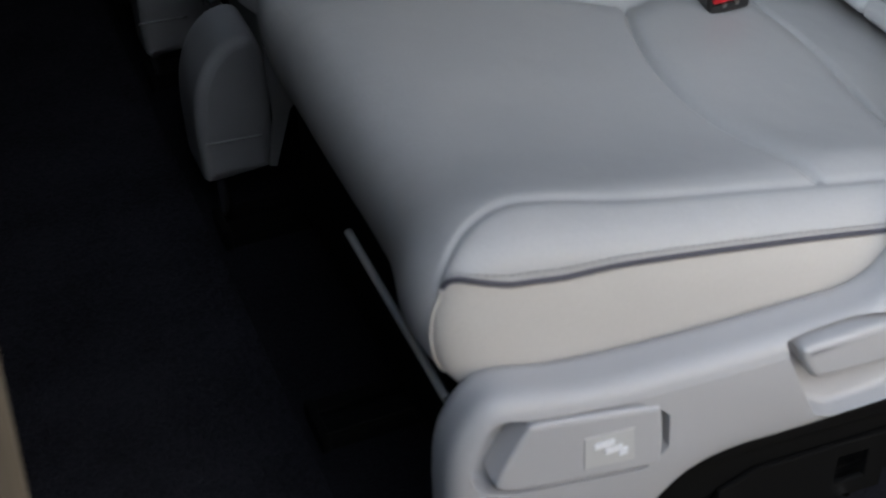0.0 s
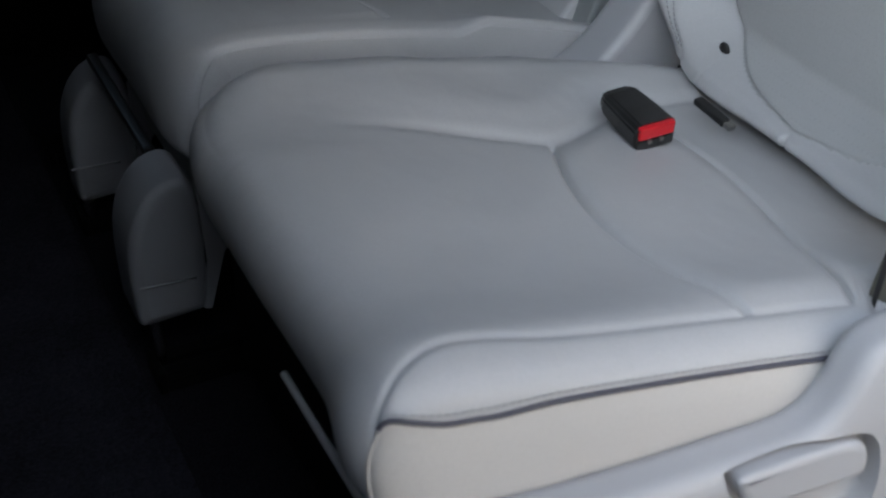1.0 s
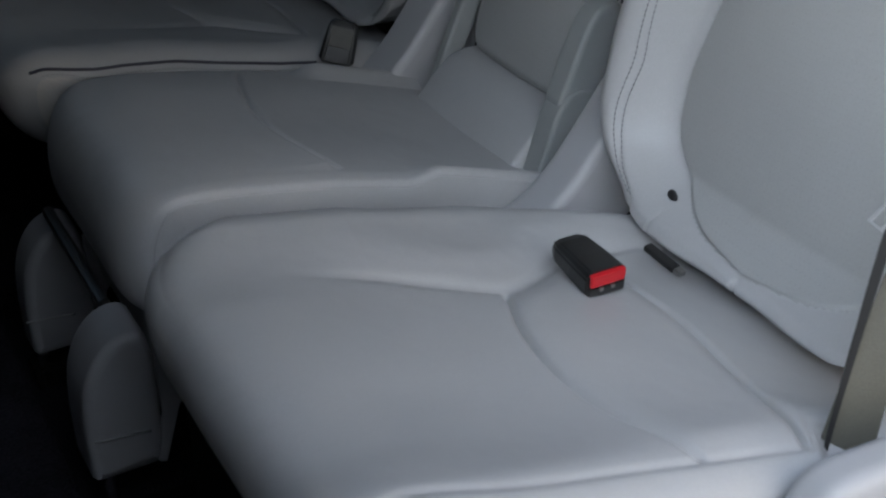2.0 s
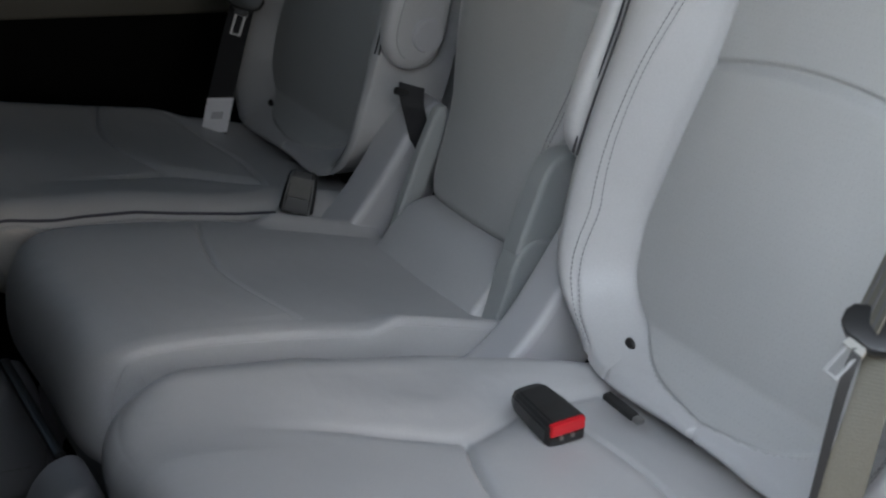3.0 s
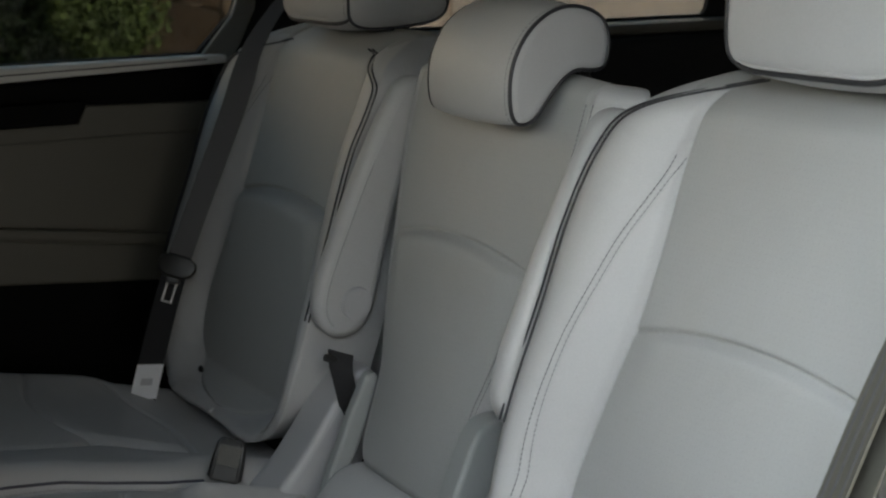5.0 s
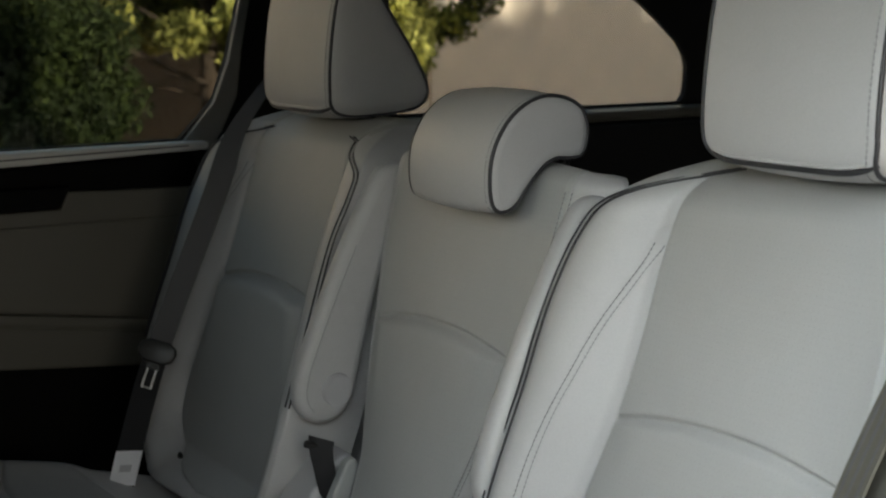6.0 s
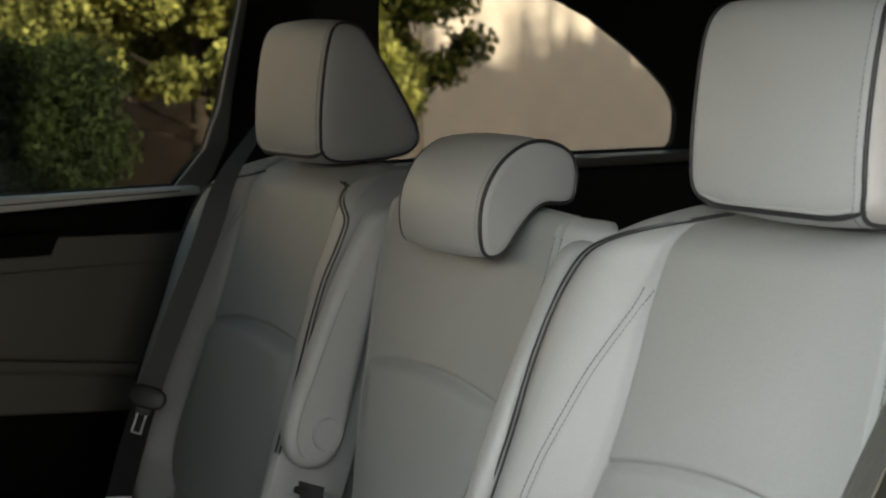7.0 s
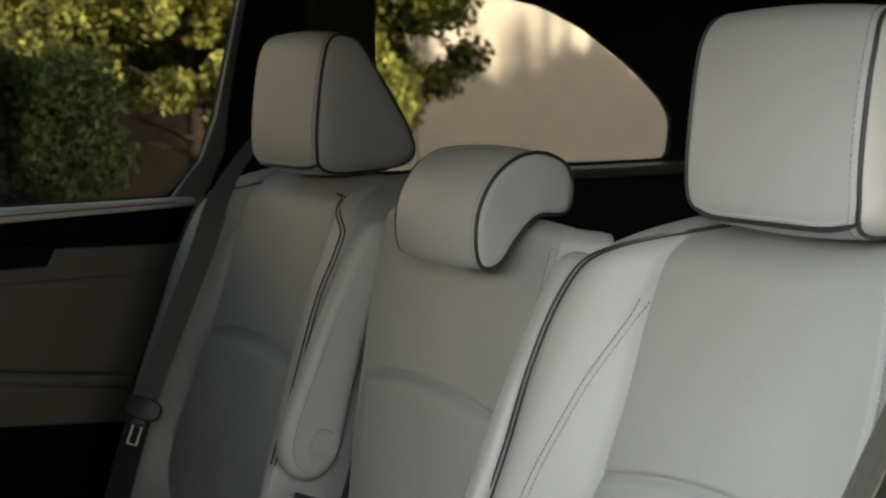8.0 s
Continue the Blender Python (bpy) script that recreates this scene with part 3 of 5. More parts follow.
    pad = pillow("cushion", bun(((0.14, 0.23), (0.14, 0.29), (0.545, 0.343), (0.575, 0.330), (0.570, 0.290), (0.540, 0.225)), -0.203, 0.205, 0.012, 40, 2), black_plastic, seat, "black cushion pan under the upholstery")
    pad.location.x = -0.018
    yc = (py[:-1] + py[1:]) / 2 + 0 * sx[1:, 1:]
    uc = np.abs((u[:-1] + u[1:]) / 2)[None] + 0 * yc
    side = (u[:-1] + u[1:])[None] * inner + 0 * yc
    sc, bc, kc = (sx[:-1, :-1] + sx[1:, 1:]) / 2, (bound[:-1, :-1] + bound[1:, 1:]) / 2, along[:-1] + 0 * yc
    xc = sc * np.sign(side)
    region = np.where(yc > seam_front(xc), 1, np.where(yc < seam_rear(xc), 2, 7))
    region = np.where(~upper[1:] & (kc > 0), 1, region)
    region = np.where((sc > bc) & upper[1:], np.where(side > 0, 4, 3), region)
    line_u = np.where(upper[1:] + 0 * kc > 0.5, curve_at(PIPING, yc), 0.800)
    region = np.where((uc > line_u) & ((yc > 0.290) | ~upper[1:]), np.where(side > 0, 6, 5), region)
    split_grid(pts, region, {
        1: ("front_panel", leather, ""), 2: ("rear_panel", leather, ""), 7: ("middle_panel", leather, ""),
        3: ("bolster", leather, ""), 4: ("bolster", leather, ""), 6: ("side_panel", vinyl, "")}, pad)
    front = int(np.argmax(prof[:, 0]))
    k = [i for i in range(nv) if 0.294 < prof[i, 0] and turn[i, 0] < 52 and i < front]
    for sg in (-1, 1):
        def run(shift):
            rows = []
            for i in k:
                w = np.interp(sg * (float(curve_at(PIPING, prof[i, 0])) + shift), u, np.arange(nu))
                j = min(int(w), nu - 2)
                rows.append(pts[i, j] * (1 - w + j) + pts[i, j + 1] * (w - j))
            return np.array(rows)

        raised = 0.050 if sg == inner < 0 else 0.002
        tube(run(-raised) + np.array([sg * 0.001, 0, 0.0005]), 0.0019, cushion_piping, "piping", pad, "thin black piping along the edge")
        stitches(run(-0.016) + np.array([sg * 0.0004, 0, 0.0004]), [(sg * 0.8, 0, 0.6)] * len(k), 0.0055, 0.0038, pale_thread, "stitching", pad)
        if sg != -inner:
            continue
        # pale side panel: hangs from the piping and wraps round the front corner to the front panel's edge
        rows = [i for i in range(nv) if i > k[-1] and turn[i, 0] < 128]
        lap = []
        for i in rows:
            at = float(curve_at(PIPING, prof[i, 0])) if i <= front else 0.800
            w = np.interp(sg * at, u, np.arange(nu))
            j = min(int(w), nu - 2)
            lap.append(pts[i, j] * (1 - w + j) + pts[i, j + 1] * (w - j))
        lap, top = np.array(lap), run(0)[::-1]
        tube(lap + np.array([sg * 0.0002, 0.0002, 0]), 0.0016, vinyl, "seam_roll", pad)
        wide = abs(top[:, 0]).max() + 0.001
        sheet = []
        for w in np.linspace(0, 1, 26):
            b = np.array([np.interp(w, np.linspace(0, 1, len(lap)), lap[:, c]) for c in range(3)])
            row = []
            start = top[np.argmin(abs(top[:, 1] - 0.622))]
            z0 = start[2] * (1 - w) + 0.285 * w
            x0 = sg * (abs(start[0]) * (1 - w) ** 3 + wide * (1 - (1 - w) ** 3) + 0.003 * math.sin(math.pi * w))
            for q in np.linspace(0, 1, 24):
                bend = np.array([sg * (abs(x0) + 0.001), b[1] - 0.002 - 0.004 * w, 0])
                p = (1 - q) ** 2 * b + 2 * q * (1 - q) * bend + q * q * np.array([x0, 0.622, 0])
                p[2] = b[2] + (z0 - b[2]) * q
                if w == 0:
                    near = np.interp(q, [0, 1], [0, np.argmin(abs(top[:, 1] - 0.622))])
                    p = np.array([np.interp(near, np.arange(len(top)), top[:, c]) for c in range(3)])
                row.append(p)
            for q in np.linspace(0, 1, 40)[1:]:
                y = 0.622 + (0.296 - 0.622) * q
                on = np.array([np.interp(-y, -top[:, 1], top[:, c]) for c in range(3)])
                row.append(np.array([sg * (abs(on[0]) * (1 - w) ** 3 + wide * (1 - (1 - w) ** 3) + 0.003 * math.sin(math.pi * w)), y, on[2] * (1 - w) + 0.285 * w]))
            sheet.append(row)
        sheet = np.array(sheet)
        mesh_object("side_panel", sheet.reshape(-1, 3), grid_faces(25, sheet.shape[1] - 1), vinyl, pad, "pale cream vinyl side panel")
    return pad


HEADREST = ((0.014, 0.846), (0.020, 0.905), (0.006, 1.014), (-0.014, 1.042), (-0.050, 1.036), (-0.066, 1.012), (-0.140, 0.900), (-0.138, 0.862), (-0.100, 0.850))


def taper(points, low, high):
    """Rounds the outline of a headrest, seen from the front, at its foot and top."""
    p = np.array(points, float)
    f = 1 - 0.15 * np.clip((low - p[:, 2]) / 0.036, 0, 1) ** 2.2 - 0.08 * np.clip((p[:, 2] - high) / 0.040, 0, 1) ** 2
    p[:, 0] *= f
    return p


def rim(ring, x, inset):
    """A line along a side profile, set in from its edge."""
    r = ring + inward_of(ring) * inset
    return np.stack([np.full(len(r), x), r[:, 0], r[:, 1]], 1)


def build_headrest(name, label, at, profile, half, edge, group, low, high, foot_piping, tuck=False):
    ob = thing(name, label, "headrest", group, at)
    shape = bun(profile, -half, half, edge, 96, 3, bulge=0.004, fan=foot_piping is not None)
    ring = shape[2]
    pillow("pad", (taper(shape[0], low, high), shape[1]), leather, ob)
    for sg in (-1, 1):
        side, inset = (0.08, 0.62) if tuck and sg > 0 else (0.30, 0.30)
        line = taper(rim(ring, sg * (half - edge * side), edge * inset - 0.0015), low, high)
        tube(line, 0.0022, piping_black, "piping", ob, "thin black piping round the side", closed=True)
        if sg > 0:
            continue
        line = taper(rim(ring, sg * (half - edge * 0.30 - 0.008), 0.0008), low, high)
        away = line - np.array([0, *ring.mean(0)])
        away[:, 0] = 0
        stitches(np.vstack([line, line[:1]]), np.vstack([away, away[:1]]), 0.0052, 0.0036, thread, "stitching", ob, 0.0008)
    if foot_piping:
        # the seam under the front panel runs from side to side, with its cord
        y, z = foot_piping
        wide = half - edge * 0.30
        xs = np.linspace(-1, 1, 48)
        cord = taper([(wide * x, y - 0.006 * abs(x) ** 6, z + 0.010 * abs(x) ** 8) for x in xs], low, high)
        tube(cord, 0.0026, piping_black, "piping", ob, "thin black piping under the front")
        tube(cord + np.array([0, 0.0025, 0.0045]), 0.0018, leather, "seam_roll", ob)
    return ob


def build_posts(ob, xs, low, high):
    for x in xs:
        bm = bmesh.new()
        bmesh.ops.create_cone(bm, cap_ends=True, segments=16, radius1=0.006, radius2=0.006, depth=1.0)
        d = Vector(high) - Vector(low)
        bm.transform(Matrix.Translation(Vector((x, 0, 0)) + (Vector(low) + Vector(high)) / 2) @ d.to_track_quat("Z", "Y").to_matrix().to_4x4() @ Matrix.Diagonal((1, 1, d.length, 1)))
        part("post", bm, black_plastic, ob, "black headrest post", smooth=True)


ARMREST = ((0.036, 0.790), (0.086, 0.694), (0.126, 0.604), (0.146, 0.556), (0.153, 0.518), (0.134, 0.487), (0.096, 0.483), (0.070, 0.506), (0.056, 0.564), (0.022, 0.684), (-0.020, 0.780), (-0.014, 0.802), (0.016, 0.806))


def build_armrest(seat, side):
    """Folded-up armrest on the inner side of an outer seat."""
    x0 = side * 0.276
    lo, hi = sorted((x0, x0 - side * 0.029))
    shape = bun(ARMREST, lo, hi, 0.0125, 80, 2)
    ring = shape[2]
    arm = pillow("armrest", shape, leather, seat, "folded-up grey leather armrest")
    bm = bmesh.new()
    bmesh.ops.create_cone(bm, cap_ends=True, segments=32, radius1=0.0215, radius2=0.0195, depth=0.008, matrix=Matrix.Translation((x0 + side * 0.003, 0.096, 0.528)) @ Matrix.Rotation(radians(90 * side), 4, "Y"))
    bmesh.ops.bevel(bm, geom=[e for e in bm.edges if e.calc_face_angle(0) > 0.9], offset=0.0015, segments=2, affect="EDGES")
    part("pivot_cap", bm, plastic, arm, "round grey pivot cap", smooth=False)
    line = rim(ring, x0 + side * 0.0002, 0.0130)
    front = line[(line[:, 1] > 0.120 - 0.297 * (line[:, 2] - 0.528) - 0.004) & (line[:, 2] > 0.50) & (line[:, 2] < 0.765)]
    tube(front[np.argsort(front[:, 2])], 0.0009, pale_thread, "seam", arm, sides=6)
    return arm


def build_outer_seat(x0, inner, label, sweep):
    """inner: +1 where the car's middle lies towards +x of the seat, else -1."""
    seat = thing("passenger_seat", label, "car seat", "second-row outer seats", (x0, 0, 0))
    build_backrest(seat)
    build_cushion(seat, inner, sweep)
    build_armrest(seat, inner)
    # hinge cover that ramps from the cushion up to the backrest on the inner side
    ramp = ((0.305, 0.258), (0.290, 0.284), (0.245, 0.296), (0.206, 0.328), (0.170, 0.374), (0.136, 0.422), (0.110, 0.452), (0.080, 0.450), (0.085, 0.36), (0.150, 0.248))
    lo, hi = sorted((inner * 0.232, inner * (0.290 if inner > 0 else 0.304)))
    pillow("hinge_cover", bun(ramp, lo, hi, 0.009, 72, 2), plastic, seat, "sloping grey plastic hinge cover")
    return seat


build_outer_seat(NEAR_X, 1, "grey leather outer captain's seat beside the open door", 0.135)
ARCH.update(ridge=0.026, flare=0.034, crown=0.8255, hole=0.122)
build_outer_seat(FAR_X, -1, "grey leather outer seat beside the closed door", 0.06)
for x0, tone in ((NEAR_X, "beside the open door"), (FAR_X, "beside the closed door")):
    hr = build_headrest("headrest", "grey leather headrest with black piping, " + tone, (x0 - 0.014, 0, 0), HEADREST, 0.106, 0.014, "headrests of the second row", 0.886, 1.002, (0.0145, 0.857), x0 > 0.5)
    build_posts(hr, (-0.06, 0.06), (0, -0.07, 0.80), (0, -0.07, 0.88))

# middle seat
MID_SEAM = ((0.335, 0.050), (0.342, 0.074), (0.352, 0.090), (0.370, 0.099), (0.42, 0.101), (0.47, 0.103), (0.50, 0.113), (0.56, 0.131), (0.63, 0.146), (0.73, 0.168), (0.80, 0.172), (0.83, 0.172))
MID_FLANK = ((0.335, 0.010), (0.37, 0.024), (0.50, 0.027), (0.63, 0.035), (0.74, 0.041), (0.83, 0.044))


def mid_back_surface(u, z, rolled=0.0, shrink=0.0):
    """Front and flanks of the middle backrest: a flat panel between two seams, then a rounded shoulder and a side that runs back."""
    seam, flank = curve_at(MID_SEAM, z), curve_at(MID_FLANK, z)
    a = np.abs(u)
    s = np.minimum(a / 0.70, 1) * seam
    k, back = np.clip((a - 0.70) / 0.18, 0, 1), np.clip((a - 0.88) / 0.12, 0, 1)
    turn = k * math.pi / 2
    x = s + flank * (0.45 * np.sin(turn) + 0.55 * k) - shrink * k * (2 - k)
    t = s / seam
    b = 0.010 * (1 - t**2) * np.exp(-(((z - 0.52) / 0.16) ** 2))
    b += groove((a - 0.70) * seam / 0.70, 0.0030, 0.0036)
    arch = 0.640 - 0.020 * (s / 0.15) ** 2
    inside = np.clip((seam - s) / 0.006, 0, 1)
    b += groove(z - arch, 0.0032, 0.0050) * inside
    below, side = np.clip(arch - z, 0, 1), np.clip((seam - s) / 0.04, 0, 1)
    b += 0.013 * (1 - np.exp(-below / 0.006)) * np.exp(-below / 0.08) * side * side * (3 - 2 * side)
    y = spine(z) + b + 0.006 - 0.036 * (0.5 * (1 - np.cos(turn)) + 0.5 * k) - 0.006 * back - rolled * (1 - 0.7 * k)
    sink = 0.010 * np.clip((a - 0.35) / 0.55, 0, 1) ** 1.5 * np.clip((z - 0.78) / 0.045, 0, 1) ** 2
    return np.stack([np.sign(u) * x, np.maximum(y, spine(z) - 0.090), z - sink], -1)


mid_seat = thing("middle_seat", "narrow grey leather middle seat between two outer seats", "car seat", "", (MID_X, 0, 0))
n = 220
v01 = np.linspace(0, 1, n)
mz = 0.335 + (0.812 - 0.335) * (v01 - 0.018 * np.sin(2 * math.pi * v01))
mroll = 0.040 * np.clip((0.366 - mz) / 0.031, 0, 1) ** 2
over = np.linspace(0, math.pi / 2, 14)[1:]
mz = np.concatenate([mz, 0.812 + 0.016 * np.sin(over), np.linspace(0.828, 0.829, 6)[1:]])
mroll = np.concatenate([mroll, 0.016 * (1 - np.cos(over)), 0.016 + np.linspace(0, 0.004, 6)[1:]])
mshrink = np.concatenate([np.zeros(n), 0.016 * (1 - np.cos(over)), np.linspace(0.020, 0.040, 5)])
mu = np.linspace(-1, 1, n)
zz, uu = np.meshgrid(mz, mu, indexing="ij")
grid = mid_back_surface(uu, zz, mroll[:, None] + 0 * uu, mshrink[:, None] + 0 * uu)
low = grid[:1].copy()
low[..., 1] = 0.02
grid = np.concatenate([low, grid], 0)
zc, uc = (zz[:-1, :-1] + zz[1:, 1:]) / 2, (uu[:-1, :-1] + uu[1:, 1:]) / 2
sc = np.minimum(np.abs(uc) / 0.70, 1) * curve_at(MID_SEAM, zc)
region = np.where(np.abs(uc) < 0.70, np.where(zc > 0.640 - 0.020 * (sc / 0.15) ** 2, 2, 1), np.where(uc > 0, 4, 3))
region = np.concatenate([region[:1], region], 0)
mid_back = pillow("backrest", bun(((-0.02, 0.30), (0.08, 0.31), (-0.03, 0.815), (-0.056, 0.815), (-0.03, 0.45)), -0.095, 0.095, 0.02, 40, 2), plastic_dim, mid_seat, "mid-grey plastic back shell under the upholstery")
split_grid(grid, region, {1: ("lower_panel", leather_holes, ""), 2: ("upper_panel", leather_holes, ""), 3: ("side_panel", leather, ""), 4: ("side_panel", leather, "")}, mid_back)


def mid_place(q):
    return mid_back_surface(q[:, 0], q[:, 1])


for off in (-0.016, 0.020):
    p, nrm = surface_line(mid_place, np.stack([np.full(160, -0.70 - off), np.linspace(0.36, 0.806, 160)], 1))
    stitches(p, nrm, 0.0052, 0.0036, thread, "stitching", mid_back)
# roll between the cushion and the backrest
pillow("lumbar_roll", bun(((0.120, 0.235), (0.236, 0.242), (0.226, 0.285), (0.174, 0.342), (0.152, 0.353), (0.095, 0.352), (0.070, 0.27)), -0.124, 0.112, 0.008, 64, 2), leather, mid_seat)
pillow("under_roll", bun(((0.04, 0.26), (0.140, 0.27), (0.124, 0.36), (0.084, 0.50), (0.03, 0.52)), -0.118, 0.112, 0.012, 48, 2), leather, mid_seat)
# cushion of the middle seat
MID_CUSHION = ((0.190, 0.296), (0.255, 0.316), (0.330, 0.338), (0.420, 0.359), (0.520, 0.375), (0.590, 0.380), (0.622, 0.371), (0.640, 0.340), (0.645, 0.300), (0.640, 0.262), (0.615, 0.245), (0.56, 0.240))
nv, nu = 300, 240
prof = polyline(MID_CUSHION, nv - 1, False, 3)
tang = np.gradient(prof, axis=0)
tang /= np.linalg.norm(tang, axis=1)[:, None]
inward = np.stack([tang[:, 1], -tang[:, 0]], 1)
mu = np.linspace(-1, 1, nu)
ms = curve_at(((0.0, 0.0), (0.68, 0.156), (0.75, 0.1685), (0.79, 0.1735), (0.83, 0.1755), (1.0, 0.178)), np.abs(mu))
me_drop = curve_at(((0.0, 0.0), (0.62, 0.000), (0.70, 0.001), (0.75, 0.004), (0.79, 0.009), (0.83, 0.019), (1.0, 0.105)), np.abs(mu))
py, pz = prof[:, None, 0], prof[:, None, 1]
along = np.arange(nv)[:, None] / nv
sx = np.repeat(ms[None], nv, 0)
drop = np.repeat(me_drop[None], nv, 0).copy()
cross = 0.440 - 1.1 * sx**2
flat = np.clip((0.150 - sx) / 0.01, 0, 1) * (along < 0.6)
drop -= groove(py - cross, 0.0036, 0.0062) * flat - 0.0045 * np.exp(-np.clip(py - cross, 0, 1) / 0.03) * (py > cross) * flat * -1
drop += 0.006 * np.exp(-((sx / 0.09) ** 2)) * np.exp(-(((py - 0.36) / 0.12) ** 2))
drop -= groove(np.abs(mu)[None] - 0.775 + 0 * sx, 0.010, 0.0040)
# the seat's flank swells towards the backrest
rise = np.clip((0.352 - py) / 0.036, 0, 1)
swell = 0.014 * rise * rise * (3 - 2 * rise) * (along < 0.5) * np.clip((sx - 0.135) / 0.03, 0, 1)
drop = np.minimum(drop, 0.135) - swell
corner = 0.020 * np.clip((sx - 0.10) / 0.076, 0, 1) ** 3 * np.clip((py - 0.55) / 0.08, 0, 1)
grid = np.stack([np.repeat((np.sign(mu) * ms)[None], nv, 0), py + inward[:, None, 0] * drop - corner, pz + inward[:, None, 1] * drop], -1)
mid_cushion = pillow("cushion", bun(((0.19, 0.20), (0.20, 0.265), (0.58, 0.350), (0.612, 0.33), (0.61, 0.255), (0.58, 0.24)), -0.150, 0.150, 0.012, 40, 2), black_plastic, mid_seat, "black cushion pan under the upholstery")
yc, sc = (py[:-1] + py[1:]) / 2 + 0 * sx[1:, 1:], (sx[:-1, :-1] + sx[1:, 1:]) / 2
side = mu[:-1][None] + 0 * yc
region = np.where(np.abs(mu[:-1])[None] + 0 * sc > 0.772, np.where(side > 0, 4, 3), np.where((yc < 0.440 - 1.1 * sc**2) & (along[:-1] < 0.6), 2, 1))
split_grid(grid, region, {1: ("front_panel", leather, ""), 2: ("rear_panel", leather, ""), 3: ("side_panel", leather, ""), 4: ("side_panel", leather, "")}, mid_cushion)
# hinge covers: a broad plate with a slanted bar towards the open door, a slim bar on the other side
pillow("hinge_cover", bun(((0.178, 0.352), (0.150, 0.420), (0.130, 0.466), (0.106, 0.478), (0.070, 0.470), (0.030, 0.400), (0.050, 0.346), (0.120, 0.348)), -0.150, -0.118, 0.005, 90, 2), plastic_dim, mid_seat, "mid-grey plastic hinge cover plate")
pillow("cover_bar", bun(((0.166, 0.388), (0.190, 0.312), (0.226, 0.238), (0.186, 0.232), (0.148, 0.286), (0.122, 0.340), (0.114, 0.384)), -0.153, -0.120, 0.004, 90, 2), plastic_dim, mid_seat, "slanted mid-grey plastic cover bar")
tube([(-0.126 + 0.004 * k, 0.172 + 0.020 * k, 0.347 - 0.062 * k) for k in np.linspace(0, 1, 12)], 0.0010, pale_thread, "seam", mid_seat, sides=6)
pillow("cover_bar", bun(((0.100, 0.440), (0.106, 0.462), (0.124, 0.452), (0.190, 0.296), (0.200, 0.240), (0.172, 0.240), (0.168, 0.285)), 0.116, 0.132, 0.004, 72, 1), plastic_dim, mid_seat, "slim slanted mid-grey plastic cover bar")
# feet of the middle seat with their rounded fairings
FOOT = ((0.704, 0.112), (0.705, 0.122), (0.706, 0.190), (0.697, 0.230), (0.676, 0.258), (0.650, 0.266), (0.634, 0.256), (0.630, 0.20), (0.634, 0.128), (0.636, 0.116), (0.642, 0.114), (0.692, 0.111))
for lo, hi in ((-0.200, -0.125), (0.105, 0.165)):
    fall = 0.0 if lo < 0 else 0.028
    foot = pillow("foot_fairing", bun([(y - fall / 3, z - fall) for y, z in FOOT], lo, hi, 0.010, 72, 2), foot_plastic, mid_seat, "rounded grey plastic foot fairing")
    tube([(lo - 0.0015, y, 0.155 - fall + 0.06 * (y - 0.63)) for y in np.linspace(0.645, 0.700, 12)], 0.0012, thread, "joint", foot, sides=6)
    bm = bmesh.new()
    bmesh.ops.create_cone(bm, cap_ends=True, segments=12, radius1=0.007, radius2=0.006, depth=0.050, matrix=Matrix.Translation(((lo + hi) / 2 - 0.02, 0.685, 0.085 - fall)))
    part("bolt", bm, bright_steel, foot, "bare steel bolt", smooth=True)
    part("fairing_wing", slab([(y - fall / 3, z - fall) for y, z in ((0.634, 0.250), (0.632, 0.172), (0.641, 0.118), (0.633, 0.116), (0.614, 0.177), (0.586, 0.206), (0.590, 0.250))], lo - 0.002, lo + 0.004, 0.002), foot_plastic, foot)
part("seat_pan", box((-0.150, 0.20, 0.165), (0.145, 0.610, 0.250), 0.012), plastic_dim, mid_seat, "mid-grey plastic seat pan")
part("front_strip", box((-0.125, 0.650, 0.252), (0.110, 0.662, 0.263), 0.004), black_plastic, mid_seat)

MID_HEADREST = ((0.072, 0.780), (0.079, 0.808), (0.075, 0.848), (0.050, 0.886), (0.008, 0.906), (-0.038, 0.895), (-0.052, 0.870), (-0.047, 0.836), (-0.030, 0.832), (-0.002, 0.836), (0.026, 0.810), (0.046, 0.782))
mid_rest = build_headrest("headrest", "low comma-shaped grey leather headrest on the middle seat", (MID_X - 0.048, 0, 0), MID_HEADREST, 0.085, 0.008, "headrests of the second row", 0.0, 2.0, None, True)
build_posts(mid_rest, (-0.06, 0.06), (0, -0.035, 0.80), (0, -0.035, 0.86))


# ---- car body ----
def structure(ob, label, category):
    return tagged(ob, label, category, kind="structure")


structure(part("floor", box((-0.34, -1.90, -0.06), (1.36, 1.95, 0.04)), carpet), "flat car floor covered in black carpet", "floor")
structure(part("ceiling", box((-0.36, -1.90, 1.40), (1.38, 1.95, 1.44), 0.01), headliner), "dark cloth headliner of the car roof", "ceiling")
structure(part("wall_front", box((-0.36, 1.95, -0.06), (1.38, 1.99, 1.40)), headliner), "plain dark wall that closes the cabin", "wall")
# unseen blocker, added to shade feet and cushions from the front lamps
structure(part("front_blocker", box((-0.36, 1.30, 0.04), (1.30, 1.34, 1.06), 0.01), headliner), "unseen plain dark blocker that keeps front light off the cushions", "wall")
structure(part("wall_rear", box((-0.36, -1.94, -0.06), (1.38, -1.90, 1.40)), headliner), "plain dark tailgate trim", "wall")
